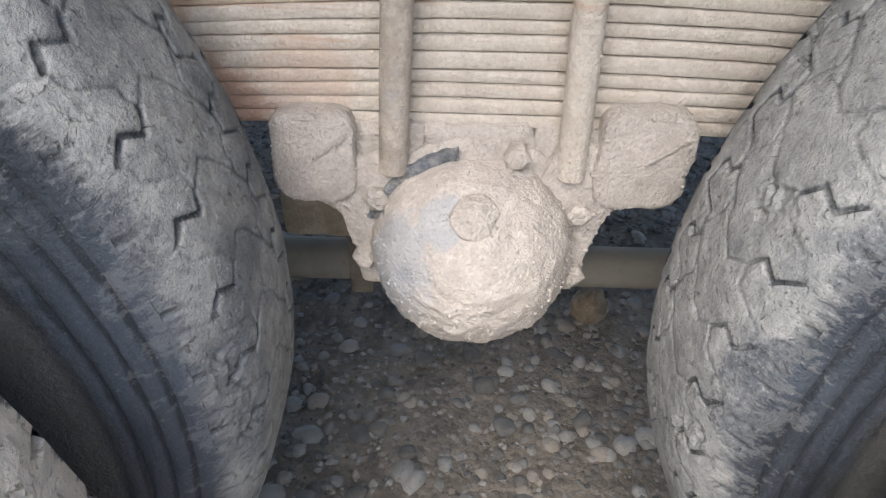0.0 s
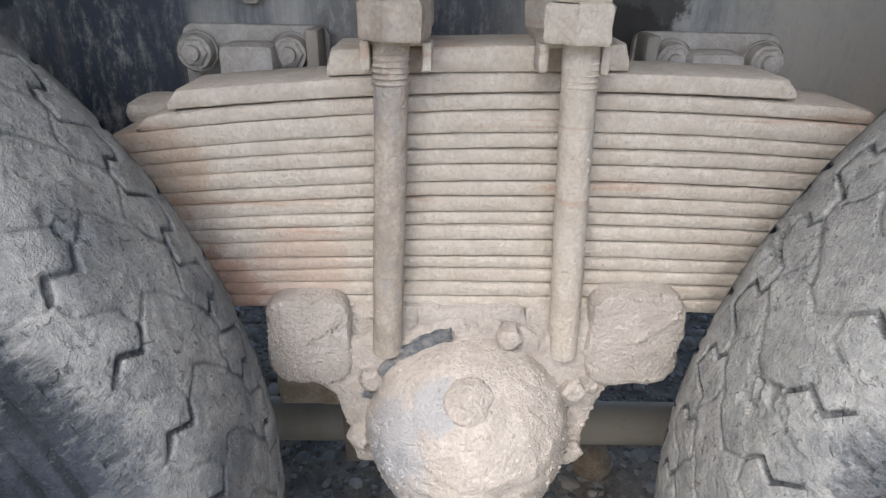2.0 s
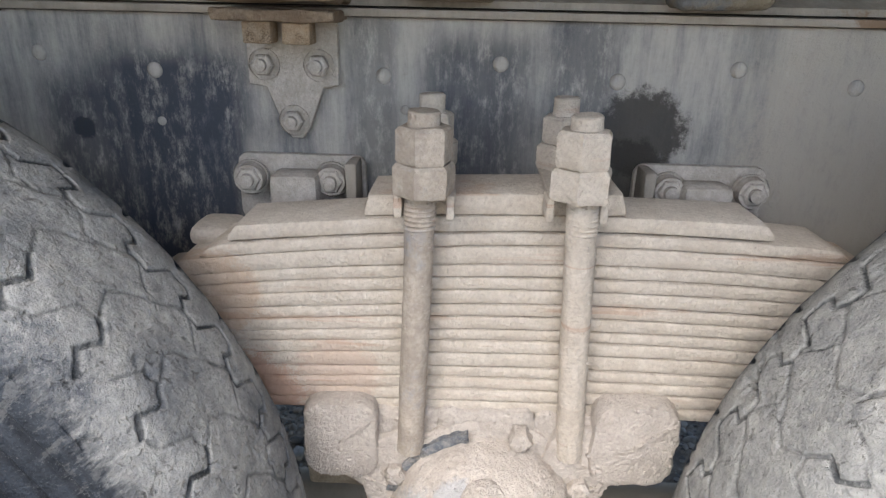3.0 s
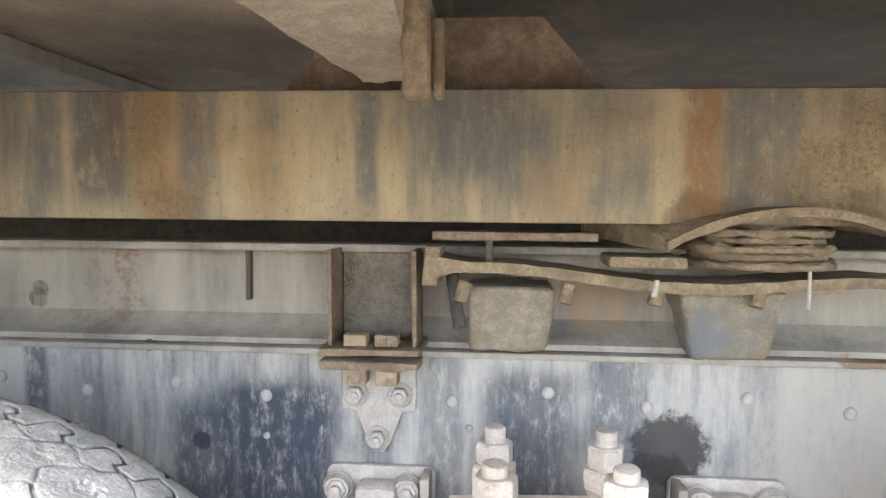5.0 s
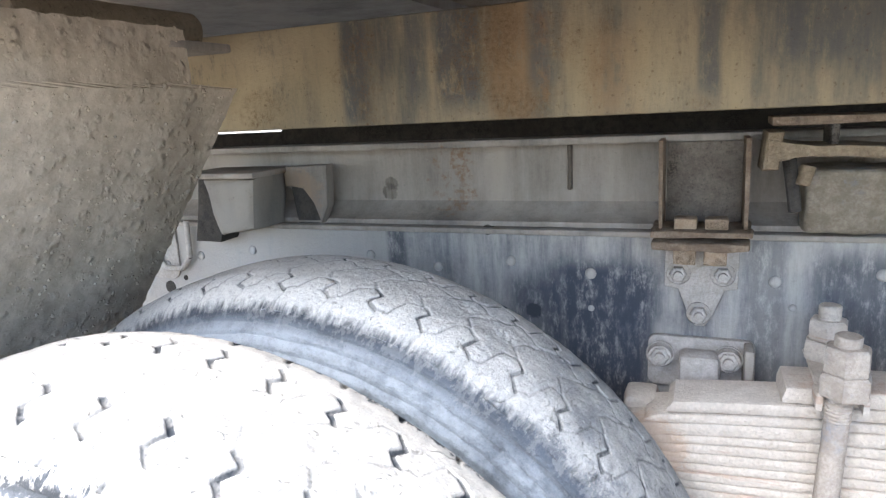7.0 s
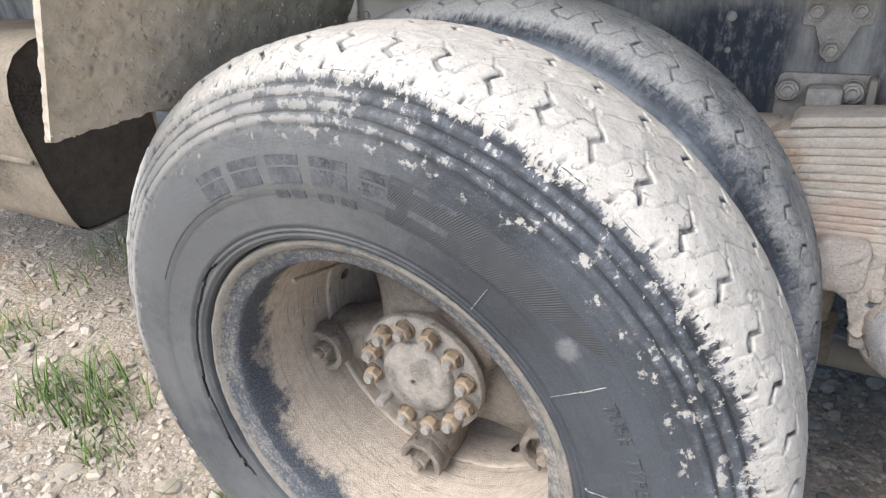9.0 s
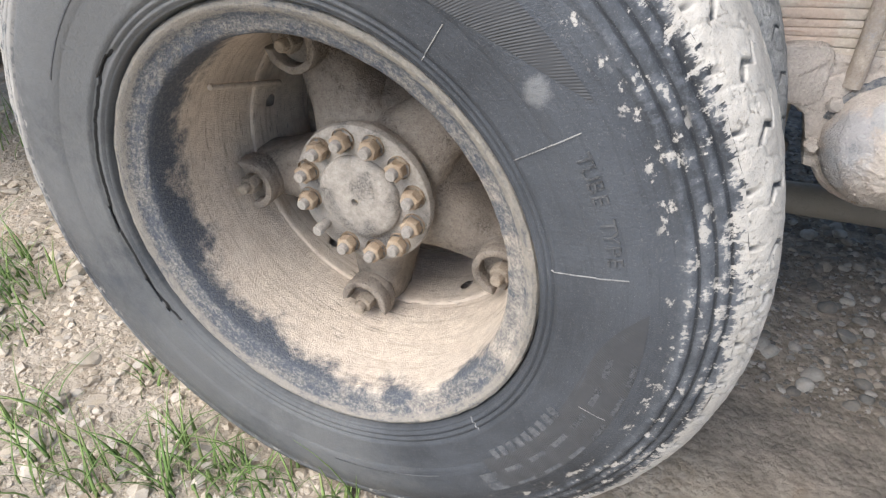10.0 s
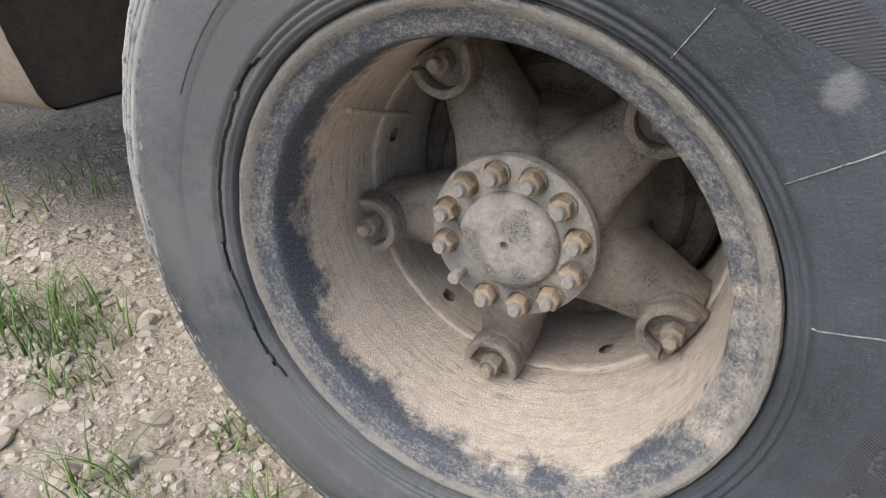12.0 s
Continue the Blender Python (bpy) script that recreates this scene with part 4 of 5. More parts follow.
def build_wheel():
    """A dual wheel on its hub; its origin lies on the axle, in the middle of the outer tyre."""
    wheel = thing("truck_wheel", "dual truck wheel, dusty worn tyres, five-spoke hub, on dirt", "truck wheel", group="rear truck wheels")
    for name, mesh, y in (("outer_tyre", TYRE, SET), ("inner_tyre", TYRE_INSIDE, (INNER_Y - 0.0115 - OUTER_Y) / SIZE)):
        tyre = new(name, mesh)
        tyre.parent = wheel
        grown = 1.0 if y == SET else 1.008
        tyre.matrix_basis = pose(0, y, 0) @ Matrix.Diagonal((grown, 1.0, grown, 1))
        tagged(tyre, "black rubber tyre caked with pale dust, worn zigzag tread" if y == SET else "grey dusty inner tyre with cracked tread")
        if y == SET:
            raised_blocks(tyre)
            raised_words(tyre, "TUBE TYPE", 0.407, 0.0235, 29.0, 2.0)
    part("rim", rim_mesh(), RIM, wheel, "steel rim coated in beige dust, dark lip").location = (0, SET, 0)
    inner_rim = turned([(0.223, 0.262), (0.26, 0.255), (0.36, 0.262), (0.37, 0.30), (0.36, 0.314), (0.18, 0.314), (0.18, 0.30), (0.21, 0.29)], 120, None, True)
    part("inner_rim", inner_rim, RIM, wheel)
    drum = turned([(0.236, 0), (0.236, 0.15), (0.238, 0.19), (0.25, 0.2), (0.262, 0.205), (0.266, 0.235), (0.28, 0.245), (0.375, 0.245), (0.385, 0.305), (0.40, 0.305), (0.405, 0)], 72)
    part("brake_drum", lumpy(drum, 0.0012, 40), DRUM, wheel, "dark brown brake drum behind the spokes")
    core = turned([(0.062, 0), (0.062, 0.102), (0.072, 0.106), (0.09, 0.106), (0.13, 0.126), (0.178, 0.142), (0.24, 0.15), (0.245, 0)], 64)
    hub = part("hub", lumpy(core, 0.0015, 30), HUB, wheel, "dusty cast hub")
    first = None
    for a in SPOKES:
        if first is None:
            first = part("spoke", spoke_mesh(), HUB, hub)
            first.matrix_basis = pose(0, 0, 0, 0, -a, 0)
        else:
            share("spoke", first, pose(0, 0, 0, 0, -a, 0), hub)
    clamp = stud = None
    for a in SPOKES:
        m = pose(0, 0, 0, 0, -a, 0)
        if clamp is None:
            clamp = part("rim_clamp", clamp_mesh(), HUB, wheel, "half-moon clamp at a spoke's end")
            clamp.matrix_basis = m
            nut = hexagon(0.0165, 0.070, 0.094)
            bmesh.ops.translate(nut, vec=(0.241, 0, 0), verts=nut.verts)
            add_turned(nut, [(0.056, 0), (0.056, 0.008), (0.058, 0.0095), (0.075, 0.0095)], 14, Matrix.Translation((0.241, 0, 0)))
            stud = part("clamp_nut", lumpy(nut, 0.001, 120), CLAMP_NUT, clamp, "dusty nut on its stud")
        else:
            c = share("rim_clamp", clamp, m, wheel)
            share("clamp_nut", stud, Matrix(), c)
    plate = turned([(0.050, 0), (0.050, 0.108), (0.053, 0.1135), (0.062, 0.1155), (0.064, 0.1155), (0.066, 0)], 80)
    cover = part("hub_plate", lumpy(plate, 0.0008, 60), HUB_CAP, wheel, "round hub cover with a ring of nuts")
    dome = turned([(0.031, 0.0062), (0.0315, 0.03), (0.034, 0.056), (0.038, 0.064), (0.044, 0.068), (0.052, 0.069), (0.052, 0.0062), (0.046, 0.006)], 64, None, True)
    part("hub_cap", lumpy(dome, 0.0008, 50), HUB_CAP, cover, "dusty cap with a small hole")
    part("valve_stem", lumpy(rod((-0.203, 0.005, 0.163), (-0.226, 0.19, 0.107), 0.0045, 10), 0.0006, 90), RIM, wheel, "short dusty valve stem")
    part("plug", turned([(0.040, 0), (0.040, 0.007), (0.05, 0.007)], 20), NUT, cover, "ochre dirt in the hole")
    nut_mesh = stud_mesh = None
    for k in range(12):
        a = 11.0 + 30.0 * k
        m = pose(0, 0, 0, 0, -a, 0)
        if nut_mesh is None:
            bm = hexagon(0.0155, 0.030, 0.046)
            add_turned(bm, [(0.046, 0.0175), (0.050, 0.018), (0.050, 0.0)], 20)
            bmesh.ops.translate(bm, vec=(0.0925, 0, 0), verts=bm.verts)
            nut_mesh = part("hub_nut", lumpy(bm, 0.0016, 110), NUT, cover, "ochre dusty nut")
            nut_mesh.matrix_basis = m
            bm = turned([(0.020, 0), (0.020, 0.0075), (0.022, 0.0088), (0.05, 0.0088)], 14)
            bmesh.ops.translate(bm, vec=(0.0925, 0, 0), verts=bm.verts)
            stud_mesh = part("stud", bm, STUD, nut_mesh, "bare stud end")
        elif k == 6 + 1:
            share("stud", stud_mesh, m, cover)
        else:
            twin = share("hub_nut", nut_mesh, m, cover)
            share("stud", stud_mesh, Matrix(), twin)
    return wheel


rear = build_wheel()
rear.matrix_basis = pose(REAR_X, OUTER_Y, WHEEL_Z) @ Matrix.Diagonal((SIZE, SIZE, SIZE, 1))
bpy.context.view_layer.update()
copy_thing(rear, pose(FRONT_X, OUTER_Y, WHEEL_Z + 0.01, 0, 131, 0))

# ---- leaf spring ----
spring = thing("leaf_spring", "thick stack of leaf springs caked in cream mud, clamped by U-bolts", "leaf spring", (0, -0.345, 0.74))
SPRING_Y0, SPRING_Y1 = -0.398, -0.330


def leaf_mesh(x0, x1, z0, z1, drop, seed, taper=0.03, tilt=0.034):
    """One steel leaf: a flat bar with rounded edges, bent down towards its ends."""
    bm = bmesh.new()
    n = 64
    rings = []
    r = min(0.0034, (z1 - z0) * 0.33)
    for k in range(n + 1):
        x = x0 + (x1 - x0) * k / n
        sag = tilt * x - drop * x * x
        end = min(1.0, min(x - x0, x1 - x) / taper + 0.45)
        top = z0 + (z1 - z0) * end
        wob = 0.0006 * noise.noise(Vector((x * 9, seed * 3.7, 0.5))) + 0.0003 * noise.noise(Vector((x * 60, seed, 0)))
        front = SPRING_Y0 + 0.0026 * noise.noise(Vector((x * 5, seed * 9.1, 2))) + 0.001 * noise.noise(Vector((x * 70, seed * 2, 7)))
        back = SPRING_Y1
        pts = [(front + r, z0), (front + r * 0.3, z0 + r * 0.3), (front, z0 + r), (front, top - r), (front + r * 0.3, top - r * 0.3), (front + r, top), (back, top), (back, z0)]
        rings.append([bm.verts.new((x, y + 0.345, z + sag + wob - 0.74)) for y, z in pts])
    for a, b in zip(rings, rings[1:]):
        for k in range(8):
            bm.faces.new((a[k], b[k], b[(k + 1) % 8], a[(k + 1) % 8]))
    bm.faces.new(rings[0])
    bm.faces.new(rings[-1][::-1])
    bmesh.ops.recalc_face_normals(bm, faces=bm.faces)
    return bm


part("top_pad", leaf_mesh(-0.120, 0.112, 0.9675, 0.988, 0.10, 1, 0.004), SPRING_MUD, spring)
part("upper_pad", leaf_mesh(-0.247, 0.246, 0.9515, 0.9668, 0.15, 2, 0.012), SPRING_MUD, spring)
SEAMS = (0.951, 0.938, 0.920, 0.907, 0.894, 0.879, 0.866, 0.852, 0.840, 0.826, 0.810, 0.798, 0.785, 0.771, 0.758)
for k, (top, low) in enumerate(zip(SEAMS, SEAMS[1:])):
    ext = 0.032 * k
    leaf = part("leaf", leaf_mesh(-0.275 - ext, 0.318 + ext, low + 0.0002, top - 0.0003, 0.18 - 0.010 * k, 5 + k, 0.02, 0.034 - 0.0024 * k), SPRING_MUD, spring)
    crumbs_on(leaf, 40, 0.0005, 0.0013, 20 + k)
part("leaf_end", lumpy(box(-0.305, -0.262, -0.01, 0.045, 0.170, 0.190, 0.008), 0.002, 40, 1), SPRING_MUD, spring, "rounded leaf end")
for foot, top in (((-0.077, -0.412), (-0.0645, -0.430)), ((0.083, -0.412), (0.0645, -0.430))):
    bolt = part("u_bolt", lumpy(rod((foot[0], foot[1] + 0.345, -0.02), (top[0], top[1] + 0.345, 0.324), 0.0132, 20), 0.0012, 60, 3), BOLT_MUD if foot[0] < 0 else SPRING_MUD, spring, "long mud-coated U-bolt leg")
    crumbs_on(bolt, 160, 0.0006, 0.0020, 5)
    x = top[0]
    for name, r, z0, z1, y in (("collar_nut", 0.0265, 0.2550, 0.282, -0.430), ("lock_nut", 0.0240, 0.282, 0.312, -0.430), ("collar_nut", 0.0265, 0.2525, 0.278, -0.316), ("lock_nut", 0.0225, 0.278, 0.305, -0.316)):
        bm = turned([(0, 0), (0, r - 0.002), (0.003, r), (z1 - z0 - 0.003, r), (z1 - z0, r - 0.003), (z1 - z0, 0)], 6, Matrix.Translation((x, y + 0.345, z0)) @ Matrix.Rotation(radians(90), 4, "X") @ Matrix.Rotation(radians(16), 4, "Y"))
        part(name, lumpy(bm, 0.0014, 50, 2), BOLT_MUD if foot[0] < 0 and y < -0.4 else SPRING_MUD, bolt)
    way = (Vector((top[0], 0, 0.333)) - Vector((foot[0], 0, -0.02))) / 0.353
    for k in range(6):
        z = 0.224 + 0.0042 * k
        ring = turned([(-0.0016, 0.0125), (0.0, 0.0141), (0.0016, 0.0125)], 24, Matrix.Translation((foot[0] + way.x * (z + 0.02), top[1] + 0.350, z)) @ Matrix.Rotation(radians(90), 4, "X"))
        part("thread", ring, BOLT_MUD if foot[0] < 0 else SPRING_MUD, bolt)
    part("rear_leg", lumpy(rod((x, 0.029, 0.19), (x, 0.029, 0.322), 0.0125), 0.001, 60, 1), SPRING_MUD, bolt)
    part("bridge_plate", lumpy(box(x - 0.023, x + 0.023, -0.075, 0.055, 0.2492, 0.2545, 0.0015), 0.0015, 40, 2), SPRING_MUD, bolt)
    for s in (-1, 1):
        part("lug", lumpy(box(x + s * 0.0225 - 0.0035, x + s * 0.0225 + 0.0035, -0.083, -0.055, 0.232, 0.2535, 0.002), 0.001, 60, 1), SPRING_MUD, bolt)

# ---- trunnion saddle with its cap ----
saddle = thing("trunnion_saddle", "mud-caked spring saddle with two ears and a domed bearing cap", "axle saddle", (-0.001, -0.36, 0.643))
bm = bmesh.new()
add_prism(bm, rounded(-0.182, -0.108, 0.046, 0.134, 0.02), -0.062, 0.05, 0.006)
add_prism(bm, [(-0.176, 0.06), (-0.108, 0.09), (-0.07, 0.105), (-0.05, 0.06), (-0.06, -0.03), (-0.088, -0.054), (-0.108, -0.050), (-0.114, -0.01), (-0.126, 0.03)], -0.056, 0.03, 0.006)
ear = part("ear", lumpy(bm, 0.0022, 46, 3, 1.0, 0.7), SADDLE_MUD, saddle, "blunt ear under the leaf stack")
crumbs_on(ear, 520, 0.0007, 0.0026, 1)
bm = bmesh.new()
add_prism(bm, rounded(0.104, 0.188, 0.05, 0.144, 0.022), -0.062, 0.05, 0.006)
add_prism(bm, [(0.184, 0.066), (0.104, 0.112), (0.07, 0.108), (0.05, 0.06), (0.06, -0.03), (0.086, -0.056), (0.104, -0.052), (0.114, 0.0), (0.126, 0.04)], -0.056, 0.03, 0.006)
ear = part("ear", lumpy(bm, 0.0028, 42, 3, 2.0, 0.8), SADDLE_MUD, saddle, "blunt ear under the leaf stack")
crumbs_on(ear, 700, 0.0007, 0.0036, 2)
bm = turned([(-0.052, 0), (-0.052, 0.104), (-0.046, 0.110), (-0.02, 0.112), (0.0, 0.113), (0.06, 0.10), (0.06, 0)], 72)
flange = part("flange", lumpy(bm, 0.003, 40, 2, 3.0), SADDLE_MUD, saddle, "round flange with a dark painted stripe")
crumbs_on(flange, 520, 0.0007, 0.0028, 3)
cap = [(-0.05 - 0.098 * math.sin(radians(a)), 0.0955 * math.cos(radians(a))) for a in range(0, 90, 5)] + [(-0.148, 0)]
bm = turned([(-0.05, 0)] + cap, 96)
dome = part("cap", lumpy(bm, 0.0028, 48, 2, 4.0, 0.9), CAP_MUD, saddle, "domed cap crusted with pale mud")
crumbs_on(dome, 1700, 0.0005, 0.0021, 4)
plug = turned([(-0.0065, 0), (-0.006, 0.007), (-0.0035, 0.0105), (-0.0025, 0.016), (0.0005, 0.020), (0.010, 0.022)], 28, Matrix.Translation((-0.004, -0.05, 0)) @ Matrix.Rotation(radians(-48), 4, "X") @ Matrix.Translation((0, -0.098, 0)))
part("filler_plug", lumpy(plug, 0.0034, 70, 2), SADDLE_MUD, saddle, "round filler plug")
bm = bmesh.new()
arc_block(bm, 0.0945, 0.1045, 100, 163, -0.0590, -0.045, 24)
bmesh.ops.recalc_face_normals(bm, faces=bm.faces)
part("bare_strip", lumpy(bm, 0.0018, 150, 2), STRIPE, saddle, "strip of bare blue-black paint")
for a in (24, 71, 150, 188, 344):
    head = hexagon(0.0115, -0.069, -0.046, 0.004)
    bmesh.ops.translate(head, vec=(0.104 * math.cos(radians(a)), 0, 0.104 * math.sin(radians(a))), verts=head.verts)
    part("flange_bolt", lumpy(head, 0.0026, 70, 2, a), SADDLE_MUD, saddle)

for x0, x1 in ((-0.122, -0.045), (-0.052, 0.052), (0.045, 0.118)):
    part("mud_fill", lumpy(box(x0, x1, -0.046, 0.04, 0.045, 0.122, 0.012), 0.004, 38, 3, x0, 0.8), SADDLE_MUD, saddle, "mud packed round the U-bolt's foot")
part("seat_casting", lumpy(box(-0.225, -0.13, 0.095, 0.16, -0.105, 0.05, 0.008), 0.003, 30, 2), OUTRIGGER_MUD, saddle, "brown casting under the ear")
part("link_plate", lumpy(box(-0.148, -0.116, 0.10, 0.125, -0.20, -0.08, 0.005), 0.002, 40, 1), BROWN, saddle, "dark upright link plate")
clod = thing("mud_clod", "brown clod of fallen mud on the gravel", "clod", (0.262, 0.018, 0.165))
bm = bmesh.new()
bmesh.ops.create_icosphere(bm, subdivisions=3, radius=0.045, matrix=Matrix.Translation((0, 0, 0.022)) @ Matrix.Diagonal((0.72, 0.8, 1.0, 1)))
part("lump", lumpy(bm, 0.012, 22, 0, 5.0, 0.5), OCHRE_DARK, clod)

# ---- torque rods behind ----
rodding = thing("torque_rod", "dusty round torque rod running under the frame", "torque rod", (0, -0.085, 0.368))
part("tube", lumpy(rod((-0.66, 0, 0), (0.66, 0, 0), 0.034, 28), 0.001, 20), TUBE, rodding)
for s in (-1, 1):
    part("rod_end", turned([(-0.05, 0), (-0.05, 0.06), (0.05, 0.06), (0.05, 0)], 32, Matrix.Translation((s * 0.655, 0, 0.0))), TUBE, rodding)
    part("hanger", box(s * 0.655 - 0.03, s * 0.655 + 0.03, -0.02, 0.02, 0.05, 0.20, 0.004), TUBE, rodding)

for x in (REAR_X, FRONT_X):
    axle = thing("axle_housing", "dusty drive axle housing between the wheels", "axle", (x, 0.0, WHEEL_Z), group="drive axles")
    part("housing", lumpy(turned([(-0.41, 0), (-0.41, 0.085), (-0.2, 0.09), (0.9, 0.09), (0.9, 0)], 40), 0.001, 20), TUBE, axle)

# ---- frame rail ----
rail = thing("frame_rail", "truck frame rail, dark blue paint under washed-down pale dust", "frame rail", (0, -0.25, 0.80))
part("web", box(-5.5, 2.2, 0.0, 0.01, 0.0, 0.328, 0.001), RAIL, rail, "streaked upright web")
part("lower_flange", box(-5.5, 2.2, 0.0102, 0.10, 0.0, 0.01), RAIL, rail)
part("upper_flange", box(-5.5, 2.2, 0.0102, 0.10, 0.316, 0.326), RAIL, rail)
part("seam_strip", lumpy(box(-5.5, 2.2, -0.012, 0.06, 0.3285, 0.337, 0.002), 0.0015, 9, 0), SUBFRAME, rail, "thin packing strip on the rail")
rivet = None
for k in range(14):
    x, z = -0.487 + 0.1225 * (k - 5), 0.27 + 0.015 * (k % 2)
    if abs(x + 0.22) < 0.06:
        continue
    m = Matrix.Translation((x, 0, z))
    if rivet is None:
        rivet = part("rivet", turned([(-0.004, 0), (-0.0037, 0.004), (-0.0025, 0.007), (0.0, 0.0085), (0.002, 0.0085)], 18), RAIL, rail)
        rivet.matrix_basis = m
    else:
        share("rivet", rivet, m, rail)
for x, z in ((-0.364, 0.216), (-0.097, 0.235), (-0.62, 0.22), (0.50, 0.2)):
    share("rivet", rivet, Matrix.Translation((x, 0, z)) @ Matrix.Scale(0.6, 4), rail)

# Dark discs on the web paint the shade inside drilled holes.
for x, z, r in ((-1.187, 0.203, 0.0125), (-1.145, 0.224, 0.005), (-1.216, 0.232, 0.004)):
    part("hole", turned([(-0.0012, 0), (-0.0012, r), (0.003, r)], 20, Matrix.Translation((x, 0, z))), DARK, rail, "drilled hole, its shade drawn as a dark disc")


def bolt_head(r=0.0115, tall=0.011):
    """A washer, a hexagon and the stud's end, outwards along -y."""
    bm = hexagon(r, -tall, 0.0)
    add_turned(bm, [(-0.0005, r * 1.4), (0.002, r * 1.4), (0.002, 0)], 20)
    add_turned(bm, [(-tall - 0.006, 0), (-tall - 0.006, r * 0.5), (-tall + 0.001, r * 0.55)], 14)
    return lumpy(bm, 0.0008, 120)


# white three-bolt plate on the rail
plate = thing("body_bracket", "pale three-bolt bracket plate joining subframe to rail", "bracket", (-0.212, -0.262, 1.02))
part("plate", lumpy(prism([(-0.048, 0.115), (0.047, 0.115), (0.047, 0.04), (0.03, 0.037), (0.014, -0.005), (0.006, -0.016), (-0.006, -0.016), (-0.014, -0.005), (-0.03, 0.037), (-0.048, 0.04)], 0.0, 0.011, 0.002), 0.001, 40), PLATE_MUD, plate)
for x, z in ((-0.030, 0.060), (0.027, 0.060), (-0.002, 0.003)):
    ob = part("bolt", bolt_head(), PLATE_MUD, plate)
    ob.location = (x, -0.002, z)
part("ledge", lumpy(box(-0.062, 0.056, -0.055, 0.02, 0.104, 0.114, 0.002), 0.0035, 45, 2), OCHRE_DARK, plate, "rusty lower ledge")
part("ledge", lumpy(box(-0.064, 0.058, -0.058, 0.02, 0.1215, 0.1305, 0.002), 0.0035, 45, 2), OCHRE_DARK, plate, "rusty upper ledge")
for x in (-0.022, 0.016):
    part("ledge_nut", lumpy(box(x - 0.014, x + 0.014, -0.046, -0.02, 0.131, 0.145, 0.002), 0.001, 60, 1), NUT, plate)
    part("ledge_nut", lumpy(box(x - 0.014, x + 0.014, -0.046, -0.02, 0.083, 0.1035, 0.002), 0.001, 60, 1), NUT, plate)
for x in (-0.056, 0.047):
    part("side_plate", lumpy(prism([(x + 0.001, 0.131), (x + 0.0055, 0.131), (x + 0.0045, 0.246), (x - 0.001, 0.246)], -0.042, 0.03), 0.001, 30), OCHRE_DARK, plate, "upright edge with rusty rim")
part("back_plate", box(-0.0485, 0.0465, 0.0125, 0.022, 0.131, 0.24), BROWN, plate)

for bx, flip in ((-0.211, 1), (0.222, -1)):
    pad = thing("bump_stop", "pale bolted bump-stop bracket on the frame rail", "bracket", (bx, -0.255, 0.94), group="bump stops")
    part("plate", lumpy(prism(rounded(-0.07, 0.072, -0.03, 0.046, 0.012), -0.006, 0.004, 0.002), 0.0012, 40), PLATE_MUD, pad)
    part("block", lumpy(box(-0.026, 0.026, -0.045, -0.006, -0.05, 0.032, 0.008), 0.0015, 40, 1), PLATE_MUD, pad)
    part("side_fin", lumpy(box(0.062 * flip - 0.006, 0.062 * flip + 0.006, -0.045, -0.006, -0.03, 0.046, 0.003), 0.001, 40, 1), SUBFRAME, pad)
    for x in (-0.052, 0.037) if flip > 0 else (-0.036, 0.052):
        ob = part("bolt", bolt_head(0.014, 0.013), PLATE_MUD, pad)
        ob.location = (x, -0.018, 0.022)
        part("sleeve", turned([(-0.010, 0), (-0.010, 0.0155), (0.006, 0.0175), (0.012, 0.0)], 24), PLATE_MUD, ob)

# ---- subframe on the rail ----
sub = thing("subframe_rail", "grey-brown dusty subframe channel lying on the frame rail", "subframe", (0, -0.235, 1.14))
part("web", prism([(-5.5, 0.026), (2.2, 0.026), (2.2, 0.12), (-5.5, 0.12)], 0.035, 0.045), SUBFRAME, sub, "recessed upright web")
bm = bmesh.new()
pts = [(0.036, 0.032), (0.022, 0.018), (0.0, 0.010), (-0.012, 0.006), (-0.014, -0.001), (0.05, -0.001)]
a = [bm.verts.new((-5.5, y, z)) for y, z in pts]
b = [bm.verts.new((2.2, y, z)) for y, z in pts]
for k in range(len(pts)):
    bm.faces.new((a[k], b[k], b[(k + 1) % len(pts)], a[(k + 1) % len(pts)]))
bmesh.ops.recalc_face_normals(bm, faces=bm.faces)
part("lower_flange", bm, SUBFRAME, sub, "flared lower flange under dust")
part("upper_flange", lumpy(box(-5.5, 2.2, -0.012, 0.05, 0.1205, 0.130, 0.002), 0.001, 12), SUBFRAME, sub)
part("rib", lumpy(box(-0.405, -0.399, 0.022, 0.036, 0.05, 0.12, 0.002), 0.001, 50, 1), BROWN, sub, "narrow rusty rib")
# A dark nub paints the drain hole's shaded inside.
part("drain_hole", turned([(-0.016, 0.0), (-0.016, 0.005), (-0.014, 0.009), (0.002, 0.010)], 18, Matrix.Translation((-0.523, 0, -0.008))), DARK, sub)

# support bracket on the subframe
seat = thing("support_bracket", "dark welded support bracket on the subframe", "bracket", (-0.93, -0.30, 1.14))
part("top_plate", lumpy(box(-0.10, 0.055, -0.055, 0.06, 0.088, 0.097, 0.002), 0.001, 30, 1), SUBFRAME, seat)
part("body", lumpy(prism([(-0.07, 0.087), (0.04, 0.087), (0.03, 0.0), (-0.045, -0.012)], -0.035, 0.06, 0.012), 0.003, 25, 3), TUBE, seat)
part("side_web", lumpy(prism([(-0.105, 0.087), (-0.072, 0.087), (-0.05, 0.02), (-0.075, -0.03), (-0.13, -0.03)], 0.0, 0.05, 0.003), 0.002, 30, 1), DARK, seat, "dark web behind the body")
